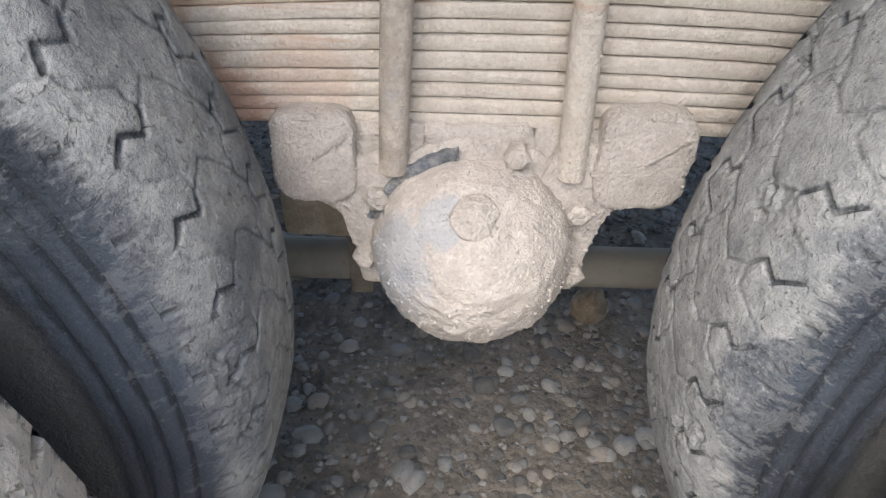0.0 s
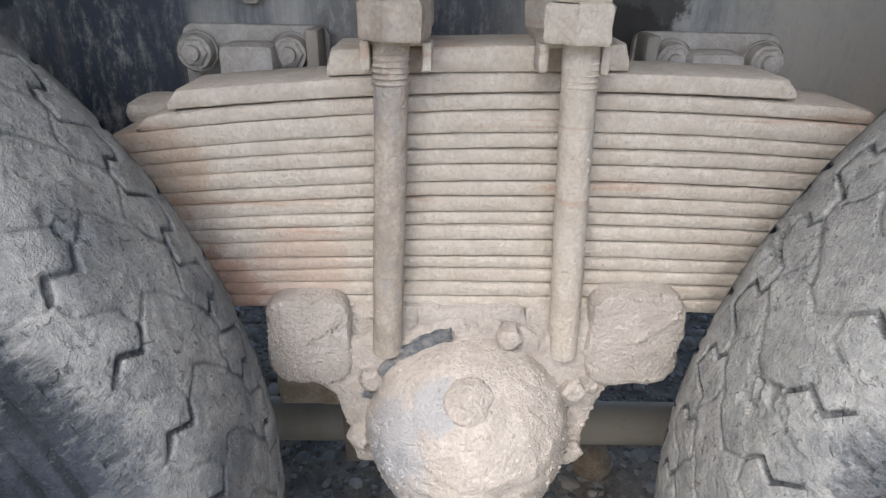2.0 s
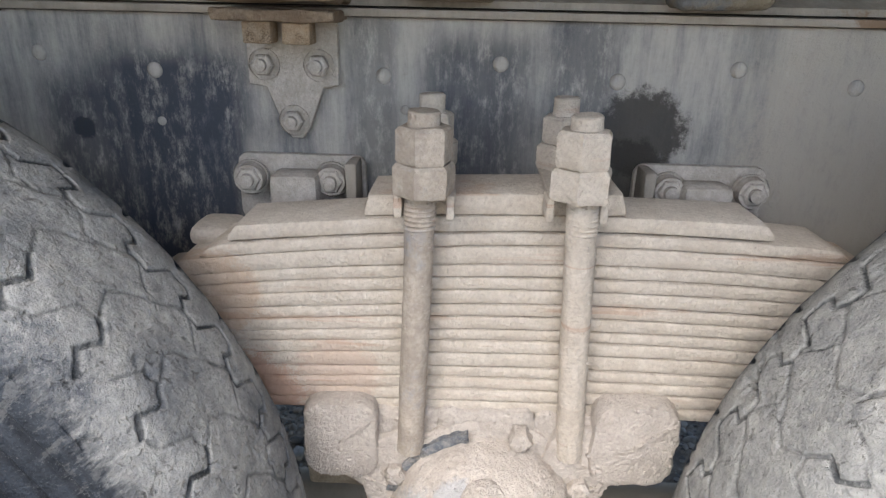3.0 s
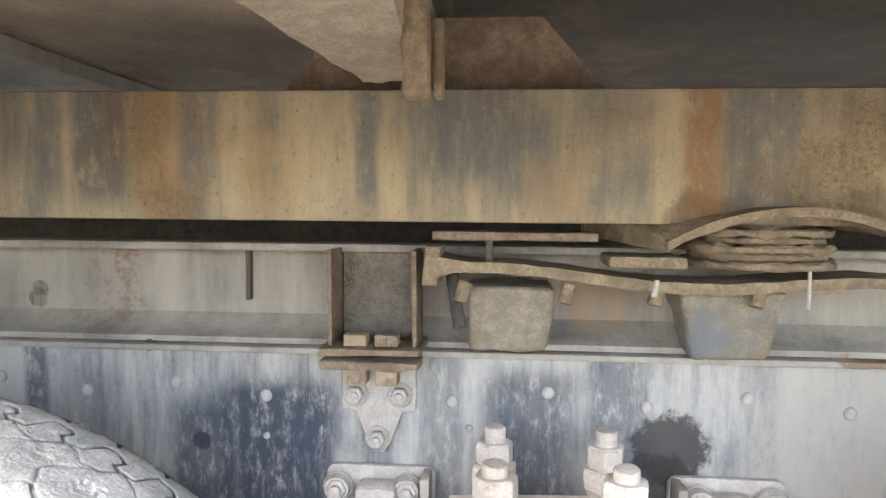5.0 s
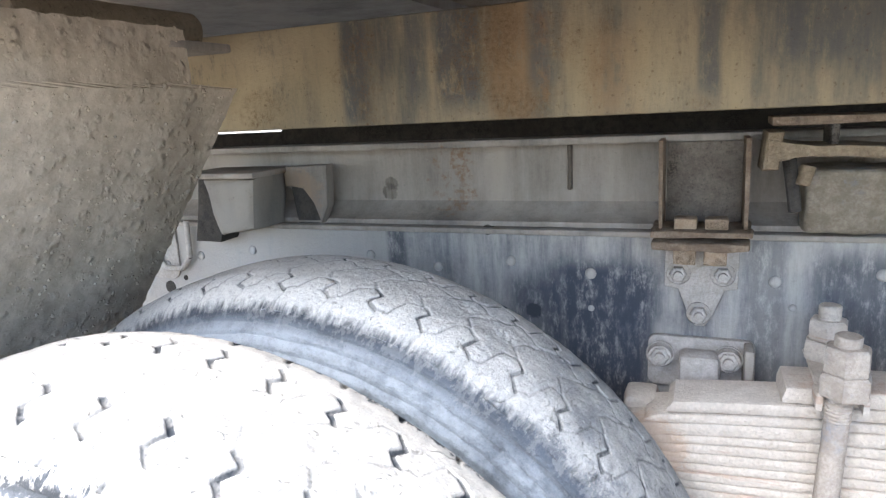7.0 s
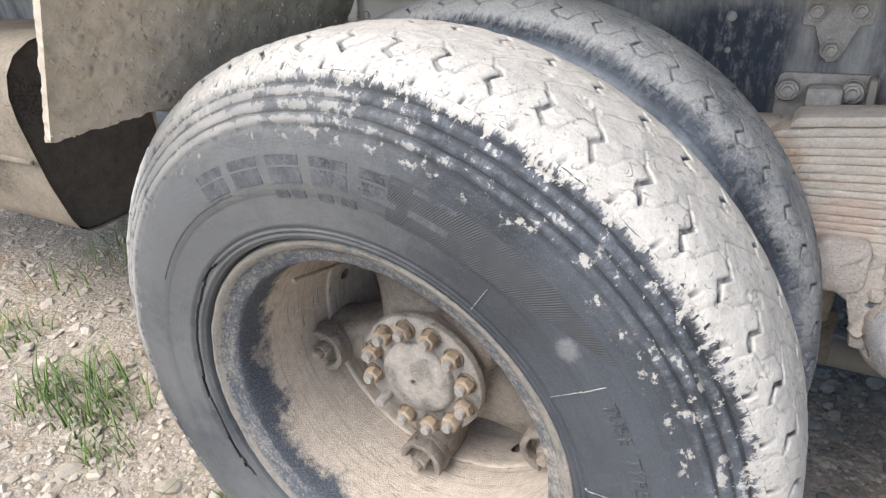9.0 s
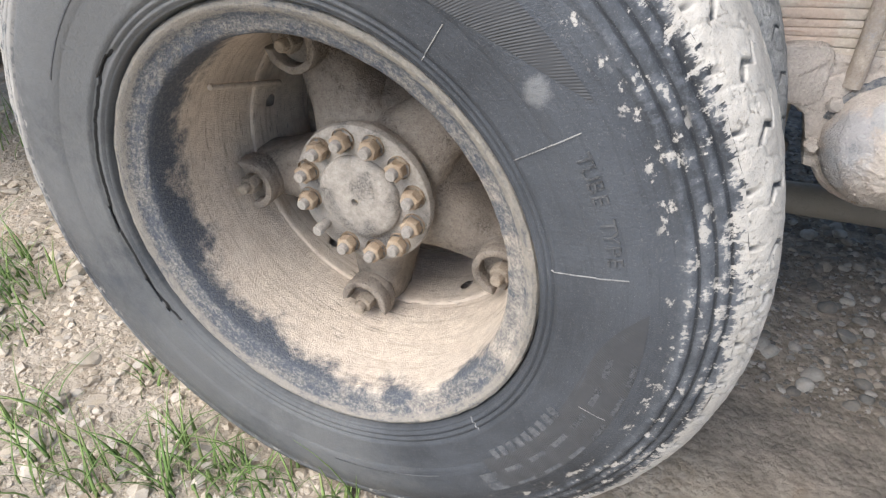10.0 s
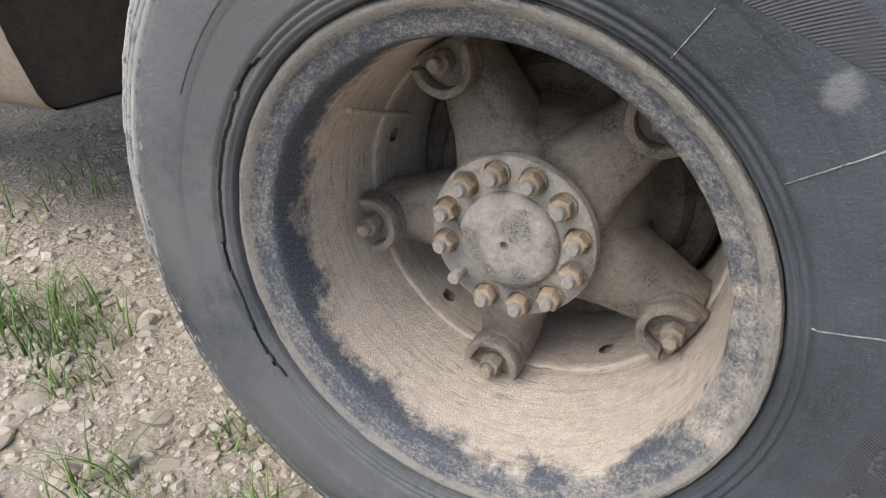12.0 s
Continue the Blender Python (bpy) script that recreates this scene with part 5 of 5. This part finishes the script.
part("gusset", lumpy(prism([(0.05, 0.097), (0.135, 0.10), (0.13, 0.03), (0.115, 0.0), (0.104, 0.035), (0.085, 0.06), (0.05, 0.065)], 0.035, 0.06, 0.003), 0.001, 30, 1), SUBFRAME, seat, "arched gusset")
part("arch_plate", prism([(0.05, 0.064), (0.083, 0.059), (0.102, 0.034), (0.112, 0.0), (0.06, -0.01)], 0.052, 0.06), DARK, seat, "dark plate under the arch")
loop = [(-0.183, 0.038, 0.0), (-0.186, 0.038, -0.071), (-0.207, 0.038, -0.094), (-0.249, 0.038, -0.095), (-0.264, 0.038, -0.074)]
for p, q in zip(loop, loop[1:]):
    part("wire_loop", lumpy(rod(p, q, 0.0055, 10), 0.001, 60), PLATE_MUD, seat, "bent wire loop")
part("gusset_plate", lumpy(prism(rounded(-0.335, -0.222, -0.118, -0.002, 0.022), 0.0445, 0.0495, 0.0015), 0.0006, 40), PLATE_MUD, seat, "thin riveted plate")
for dx, dz in ((-0.30, -0.09), (-0.25, -0.09)):
    share("rivet", rivet, Matrix.Translation((dx, 0.045, dz)), seat)

# ---- boxes, arm and bowl beside the subframe ----
mount = thing("spring_mount", "dusty cast mount with two hanging boxes and a bent arm", "mount", (0.0, -0.29, 1.14))
for x0, x1, t0, t1, z0 in ((-0.097, -0.004, -0.100, 0.004, 0.006), (0.165, 0.252, 0.143, 0.262, 0.003)):
    bm = bmesh.new()
    lo = [bm.verts.new(p) for p in ((x0, -0.006, z0), (x1, -0.006, z0), (x1, 0.05, z0), (x0, 0.05, z0))]
    hi = [bm.verts.new(p) for p in ((t0, -0.03, 0.088), (t1, -0.03, 0.088), (t1, 0.06, 0.088), (t0, 0.06, 0.088))]
    bm.faces.new(lo[::-1])
    bm.faces.new(hi)
    for k in range(4):
        bm.faces.new((lo[k], lo[(k + 1) % 4], hi[(k + 1) % 4], hi[k]))
    bmesh.ops.bevel(bm, geom=list(bm.edges), offset=0.008, segments=3, profile=0.5, affect="EDGES")
    part("hanging_box", lumpy(bm, 0.003, 34, 3, x0), BOX_MUD, mount, "tapered box with flaking dust")
bm = bmesh.new()
rings = []
for k in range(40):
    s = k / 39
    x = -0.145 + 0.56 * s
    z = 0.112 - 0.016 * math.sin(min(1, s * 1.5) * math.pi / 2) + 0.005 * math.sin(s * 9)
    half = 0.006 + 0.008 * max(0, 1 - s * 14)
    rings.append([bm.verts.new((x, y, z + q)) for y, q in ((-0.052, -half), (-0.052, half), (0.03, half), (0.03, -half))])
for a, b in zip(rings, rings[1:]):
    for k in range(4):
        bm.faces.new((a[k], b[k], b[(k + 1) % 4], a[(k + 1) % 4]))
bm.faces.new(rings[0])
bm.faces.new(rings[-1][::-1])
bmesh.ops.recalc_face_normals(bm, faces=bm.faces)
part("arm", lumpy(bm, 0.002, 40, 1), OCHRE, mount, "long bent plate arm")
part("arm_post", lumpy(prism([(-0.15, 0.09), (-0.132, 0.09), (-0.128, 0.135), (-0.146, 0.135)], -0.05, 0.02, 0.004), 0.001, 40, 1), OCHRE, mount)
part("upper_bar", lumpy(box(-0.14, 0.05, -0.03, 0.04, 0.141, 0.151, 0.002), 0.001, 30, 2), OCHRE_DARK, mount)
part("cross_web", lumpy(box(-0.078, -0.07, -0.03, 0.03, 0.112, 0.141, 0.002), 0.001, 30, 1), BROWN, mount)
part("hook", lumpy(rod((-0.118, -0.01, 0.10), (-0.108, -0.01, 0.035), 0.008, 10), 0.002, 50, 1), DARK, mount)
part("pad", lumpy(box(0.06, 0.145, -0.045, 0.02, 0.113, 0.126, 0.003), 0.002, 40, 2), OCHRE, mount)
for x in (-0.1, 0.017, 0.116, 0.225):
    part("pin", lumpy(rod((x, -0.04, 0.094), (x - 0.006, -0.044, 0.072), 0.008, 12), 0.001, 90), OCHRE, mount)
bm = bmesh.new()
rings = []
for k in range(33):
    q = k / 32
    x = 0.112 + 0.245 * q
    z = 0.118 + 0.054 * math.sin(math.pi * min(1.0, 0.06 + 0.80 * q)) ** 0.7
    flare = 0.045 * max(0.0, 1 - q * 3.2)
    rings.append([bm.verts.new(p) for p in ((x, -0.085, z), (x, -0.085, z + 0.010), (x - flare, 0.02, z + 0.016 + flare * 0.6), (x - flare * 1.4, 0.12, z + 0.016 + flare * 0.9), (x - flare * 1.4, 0.12, z + 0.008), (x - flare, 0.02, z + 0.006))])
for p, q in zip(rings, rings[1:]):
    for k in range(6):
        bm.faces.new((p[k], q[k], q[(k + 1) % 6], p[(k + 1) % 6]))
bm.faces.new(rings[0])
bm.faces.new(rings[-1][::-1])
bmesh.ops.recalc_face_normals(bm, faces=bm.faces)
part("arched_plate", lumpy(bm, 0.002, 34, 2), OCHRE, mount, "thick arched plate over a pad")
for z, r in ((0.118, 0.084), (0.1275, 0.074), (0.1365, 0.083), (0.1455, 0.072), (0.1545, 0.079), (0.1635, 0.062)):
    disc = turned([(-0.0045, 0), (-0.0045, r - 0.003), (-0.002, r), (0.002, r), (0.0045, r - 0.003), (0.0045, 0)], 56, Matrix.Translation((0.236, 0.008, z)) @ Matrix.Rotation(radians(-90), 4, "X"))
    part("pad_layer", lumpy(disc, 0.0042, 38, 2, z * 50, 0.7), OCHRE, mount, "pale crumbling pad layer")
part("wire", rod((0.272, -0.05, 0.155), (0.270, -0.055, 0.072), 0.002, 8), PLATE_MUD, mount)
part("wire", rod((0.108, -0.062, 0.102), (0.104, -0.066, 0.084), 0.003, 8), PLATE_MUD, mount)

# ---- body beam, floor, outriggers, sill ----
beam = thing("body_beam", "long body beam streaked with rust, ochre dust and dark paint", "beam", (0, -0.345, 1.302))
part("beam_box", lumpy(box(-5.5, 2.2, 0.0, 0.12, 0.0, 0.147, 0.004), 0.0008, 8), BEAM, beam, "rust-streaked box beam")
body = thing("dump_body", "underside and sill of a muddy tipper body", "truck body", (0, 0, 1.42))
part("sill", lumpy(box(-5.5, 2.4, -0.865, -0.832, 0.003, 0.17, 0.0145), 0.004, 14, 6), SILL, body, "whitish peeling sill with orange paint left")
FLOOR_EDGE = -0.52
part("side_wall", box(-5.5, 2.4, -0.855, -0.825, 0.168, 0.75), SILL, body)
part("floor", box(-0.795, -0.145, -0.8315, 1.3, 0.125, 0.14), BODY_FRONT, body, "brown rusty floor plate")
part("floor_strip", lumpy(box(-0.145, 2.4, -0.8315, FLOOR_EDGE, 0.122, 0.14, 0.002), 0.002, 9), BODY_FRONT, body, "rusty edge strip of the floor")
part("floor", box(-0.145, 2.4, FLOOR_EDGE + 0.001, 1.3, 0.26, 0.275), BODY_SHADED, body, "brown floor plate, darkened for the deep cavity's shade")
part("floor_riser", box(-0.145, 2.4, FLOOR_EDGE - 0.012, FLOOR_EDGE, 0.141, 0.275), BODY_SHADED, body)
part("floor_end", box(-0.155, -0.1455, FLOOR_EDGE, 1.3, 0.141, 0.275), BODY_SHADED, body)
bm = bmesh.new()
curve = [(-0.70 - 0.115 * (y + 0.50) + 0.15 * max(0.0, y + 0.42) ** 2 if y < 0.1 else -0.728, y) for y in np.linspace(-0.8315, 1.3, 40)]
f = bm.faces.new([bm.verts.new((x, y, 0.100)) for x, y in [(-5.5, -0.8315)] + curve + [(-5.5, 1.3)]])
grown = bmesh.ops.extrude_face_region(bm, geom=[f])
bmesh.ops.translate(bm, vec=(0, 0, 0.024), verts=[v for v in grown["geom"] if isinstance(v, bmesh.types.BMVert)])
bmesh.ops.recalc_face_normals(bm, faces=bm.faces)
part("front_floor", bm, SUBFRAME, body, "smooth grey floor panel with a curved edge", smooth=False)
bm = bmesh.new()
lo = [bm.verts.new(p) for p in ((-0.325, -0.8315, 0.072), (-0.14, -0.8315, 0.072), (-0.153, -0.36, 0.034), (-0.212, -0.36, 0.034))]
hi = [bm.verts.new(p) for p in ((-0.335, -0.8315, 0.124), (-0.14, -0.8315, 0.124), (-0.153, -0.23, 0.124), (-0.222, -0.23, 0.124))]
bm.faces.new(lo[::-1])
bm.faces.new(hi)
for k in range(4):
    bm.faces.new((lo[k], lo[(k + 1) % 4], hi[(k + 1) % 4], hi[k]))
part("outrigger", lumpy(bm, 0.0028, 30, 5, 0, 0.8), OUTRIGGER_MUD, body, "tapering outrigger caked with dry mud")
bm = bmesh.new()
lo = [bm.verts.new(p) for p in ((0.52, -0.8315, 0.072), (0.70, -0.8315, 0.072), (0.62, -0.36, 0.034), (0.56, -0.36, 0.034))]
hi = [bm.verts.new(p) for p in ((0.51, -0.8315, 0.124), (0.71, -0.8315, 0.124), (0.63, -0.23, 0.124), (0.55, -0.23, 0.124))]
bm.faces.new(lo[::-1])
bm.faces.new(hi)
for k in range(4):
    bm.faces.new((lo[k], lo[(k + 1) % 4], hi[(k + 1) % 4], hi[k]))
part("outrigger", lumpy(bm, 0.0028, 30, 5, 0, 0.8), OUTRIGGER_MUD, body, "tapering outrigger caked with dry mud")
part("post", lumpy(box(-0.151, -0.127, -0.508, -0.484, -0.008, 0.085, 0.006), 0.003, 50, 3), OCHRE, body, "rusty hanging post")
part("post", lumpy(box(-0.126, -0.118, -0.47, -0.44, 0.0, 0.07, 0.002), 0.001, 50, 1), OCHRE, body)
part("bolster", prism([(-0.335, 0.03), (-0.29, 0.08), (-0.29, 0.124), (-0.015, 0.124), (0.068, 0.03)], -0.28, -0.10), OCHRE_DARK, body, "cross bolster with slanting ends")
for x0, x1, y0, y1 in ((-5.5, 2.4, 1.27, 1.3), (2.37, 2.4, -0.824, 1.269), (-5.5, -5.47, -0.824, 1.269)):
    part("board", box(x0, x1, y0, y1, 0.1405, 0.75), SILL, body)
# Added dark sheets close the open far side so the gaps look shaded.
part("far_wall", box(-1.46, 2.4, 0.55, 0.58, -0.32, 0.02), DARK, body, "added dark sheet for the shade behind the frame")
part("far_wall", box(-5.5, -1.461, 0.55, 0.58, -0.32, -0.149), DARK, body, "added dark sheet for the shade behind the frame")

# ---- mud flap with its arm ----
flap = thing("mud_flap", "stiff mud flap coated with brown lumps, hung from an arm", "mud flap", (-0.85, -0.5, 1.40))
bm = bmesh.new()
cols = 90
rows = []
for j in range(71):
    s = j / 70
    z = 0.04 - 0.405 * s
    x = 0.002 - 0.185 * max(0, s - 0.18)
    right = 0.012 if s < 0.18 else 0.104 - 0.130 * (s - 0.18)
    rows.append([bm.verts.new((x + 0.005 * noise.noise(Vector((0, k * 0.05, s * 2))), -0.542 + (right + 0.542) * k / cols, z)) for k in range(cols + 1)])
for a, b in zip(rows, rows[1:]):
    for k in range(cols):
        bm.faces.new((a[k], a[k + 1], b[k + 1], b[k]))
ext = bmesh.ops.extrude_face_region(bm, geom=list(bm.faces))
bmesh.ops.translate(bm, vec=(-0.012, 0, 0), verts=[v for v in ext["geom"] if isinstance(v, bmesh.types.BMVert)])
bmesh.ops.recalc_face_normals(bm, faces=bm.faces)
sheet = part("flap_sheet", lumpy(bm, 0.0022, 50, 0, 0, 0.9), FLAP, flap, "brown caked sheet")
crumbs_on(sheet, 2200, 0.0008, 0.0036, 9, way=(0.9, -0.1, -0.3))
part("arm", lumpy(rod((-0.09, -0.17, 0.052), (-0.09, 0.12, 0.052), 0.027, 24), 0.0015, 20, 1), TANK, flap, "cream round arm end")
part("cord", rod((-0.25, 0.0, -0.37), (-0.33, 0.0, -0.46), 0.004, 8), MOULD_LINE, flap, "thin pale cord")
part("clamp", lumpy(box(-0.11, 0.0, -0.02, 0.10, 0.015, 0.027, 0.003), 0.001, 20, 1), SUBFRAME, flap)

# ---- fuel tank ahead of the wheels ----
tank = thing("fuel_tank", "cream box tank with rounded edges, end coloured dark as in shadow", "fuel tank", (-1.575, -0.543, 0.675))
sec = [(-0.195, 0.0), (-0.222, 0.006), (-0.241, 0.022), (-0.254, 0.05), (-0.278, 0.16), (-0.298, 0.32), (-0.298, 0.38), (-0.285, 0.43), (-0.255, 0.47), (-0.21, 0.495), (-0.15, 0.505), (0.04, 0.505), (0.07, 0.48), (0.07, 0.02), (0.05, 0.0)]
bm = bmesh.new()
a = [bm.verts.new((0.0, y, z)) for y, z in sec]
b = [bm.verts.new((-2.2, y, z)) for y, z in sec]
for k in range(len(sec)):
    bm.faces.new((a[k], b[k], b[(k + 1) % len(sec)], a[(k + 1) % len(sec)]))
bm.faces.new(b)
bmesh.ops.recalc_face_normals(bm, faces=bm.faces)
part("shell", bm, TANK, tank, "cream painted shell")
bm = bmesh.new()
f = bm.faces.new([bm.verts.new((-0.014, -0.11 + (y + 0.11) * 0.97, 0.25 + (z - 0.25) * 0.98)) for y, z in sec])
grown = bmesh.ops.extrude_face_region(bm, geom=[f])
bmesh.ops.translate(bm, vec=(-0.012, 0, 0), verts=[v for v in grown["geom"] if isinstance(v, bmesh.types.BMVert)])
bmesh.ops.recalc_face_normals(bm, faces=bm.faces)
part("end_plate", bm, TANK_END_SHADE, tank, "end plate darkened as if in shadow")
part("hanger", box(-0.16, -0.08, 0.06, 0.366, 0.30, 0.46, 0.002), TANK, tank, "steel hanger on the frame rail")
part("hanger_plate", box(-0.19, -0.05, 0.323, 0.3536, 0.295, 0.5478, 0.002), TANK, tank, "upright hanger plate under the packing strip")
part("weld_ridge", lumpy(box(-2.1, -0.002, -0.300, -0.292, 0.215, 0.228, 0.002), 0.001, 20, 1), TANK, tank)
for ob in tank.children:
    ob.data.transform(Matrix.Scale(0.83, 4))

# ---- loose stones and grass ----
def stone_shapes(count, seed, smooth, hard):
    shapes = []
    for k in range(count):
        bm = bmesh.new()
        bmesh.ops.create_icosphere(bm, subdivisions=smooth, radius=1.0)
        o = Vector((seed + k * 3.3, k * 1.9, 0))
        flat = 0.55 + 0.3 * ((k * 7) % 5) / 5
        pick = random.Random(int(seed * 100) + k)
        cuts = [(Vector((pick.uniform(-1, 1), pick.uniform(-1, 1), pick.uniform(-1, 1))).normalized(), pick.uniform(0.5, 0.85)) for _ in range(7 if hard else 0)]
        for v in bm.verts:
            for way, reach in cuts:
                over = v.co.dot(way) - reach
                if over > 0:
                    v.co -= way * over
            v.co *= 1 + (0.5 if hard else 1.0) * 0.42 * noise.noise(v.co * 0.9 + o) + (0.24 if hard else 0.12) * noise.noise(v.co * 2.3 + o)
            v.co.z *= flat
            v.co.x *= 1.15
        shapes.append((np.array([v.co[:] for v in bm.verts]), [[v.index for v in f.verts] for f in bm.faces]))
        bm.free()
    return shapes


def scatter(name, label, material, rng, count, where, sizes, smooth, hard):
    """Many loose stones in one mesh, half sunk into the ground."""
    small, large = stone_shapes(16, smooth * 5.0, smooth, hard), stone_shapes(16, smooth * 3.0, 2, hard)
    verts, faces = [], []
    for _ in range(count):
        x, y = where(rng)
        size = sizes(rng)
        pts, fs = (large if size > 0.009 else small)[rng.randrange(16)]
        a = rng.random() * 2 * math.pi
        tilt = rng.uniform(-0.35, 0.35)
        c, s = math.cos(a), math.sin(a)
        base = len(verts)
        z = ground_height(x, y) + size * rng.uniform(-0.15, 0.15)
        for px, py, pz in pts:
            pz2 = pz + tilt * px
            verts.append((x + size * (px * c - py * s), y + size * (px * s + py * c), z + size * pz2))
        faces += [tuple(base + i for i in f) for f in fs]
    mesh = bpy.data.meshes.new(name)
    mesh.from_pydata(verts, [], faces)
    mesh.materials.append(material)
    mesh.shade_smooth()
    mesh.set_sharp_from_angle(angle=radians(24 if hard else 50))
    return tagged(new(name, mesh), label, "stones", kind="stuff")


rng = random.Random(5)
scatter("gravel", "loose grey river gravel under the truck", GRAVEL, rng, 16000, lambda r: (r.uniform(-0.75, 0.85), -0.50 + 1.6 * r.random() ** 0.9), lambda r: min(0.020, 0.0038 * math.exp(r.gauss(0.0, 0.62))), 1, False)
scatter("rubble", "pale stones and clods on dry soil", CLOD, rng, 40000, lambda r: (-0.62 - 2.9 * r.random() ** 1.3, -1.35 + 2.1 * r.random() ** 1.5), lambda r: min(0.026, 0.0033 * math.exp(r.gauss(0.0, 0.72))), 1, True)


def grass_patch():
    verts, faces = [], []
    r = random.Random(9)
    tufts = [(-1.72, -0.83, 0.13, 120, 0.13), (-1.60, -0.80, 0.10, 50, 0.11), (-1.53, -0.89, 0.07, 30, 0.08), (-2.12, -0.77, 0.12, 50, 0.12), (-1.46, -0.91, 0.05, 16, 0.07), (-1.10, -0.885, 0.05, 22, 0.07), (-1.15, -1.12, 0.06, 26, 0.13), (-1.23, -1.05, 0.05, 20, 0.12), (-1.05, -1.09, 0.05, 26, 0.13), (-0.93, -1.03, 0.05, 26, 0.13), (-0.86, -1.0, 0.05, 32, 0.13), (-0.78, -0.98, 0.05, 24, 0.12), (-0.66, -0.985, 0.035, 22, 0.17), (-0.98, -1.0, 0.05, 30, 0.11), (-0.57, -0.99, 0.03, 8, 0.10), (-2.3, -0.4, 0.2, 40, 0.14)]
    for tx, ty, rad, count, tall in tufts:
        for _ in range(count):
            a, d = r.random() * 6.283, rad * math.sqrt(r.random())
            x, y = tx + d * math.cos(a), ty + d * math.sin(a)
            h, lean, b, wid = tall * r.uniform(0.45, 1.15), r.uniform(0.2, 1.15), r.random() * 6.283, r.uniform(0.0016, 0.0044)
            z0 = ground_height(x, y) - 0.005
            base = len(verts)
            for k in range(6):
                s = k / 5
                out = h * lean * s * s
                px, py, pz = x + out * math.cos(b), y + out * math.sin(b), z0 + h * s * (1 - 0.3 * lean * s)
                wd = wid * (1 - s * 0.92)
                qx, qy = -math.sin(b) * wd, math.cos(b) * wd
                verts += [(px + qx, py + qy, pz), (px - qx, py - qy, pz), (px + 0.4 * wd * math.cos(b), py + 0.4 * wd * math.sin(b), pz - wd * 0.5)]
            for k in range(5):
                i = base + 3 * k
                faces += [(i, i + 2, i + 5, i + 3), (i + 2, i + 1, i + 4, i + 5), (i + 1, i, i + 3, i + 4)]
    mesh = bpy.data.meshes.new("grass")
    mesh.from_pydata(verts, [], faces)
    mesh.materials.append(GRASS)
    mesh.shade_smooth()
    return tagged(new("grass", mesh), "sparse thin green grass on dry soil", "grass", kind="stuff")


grass_patch()
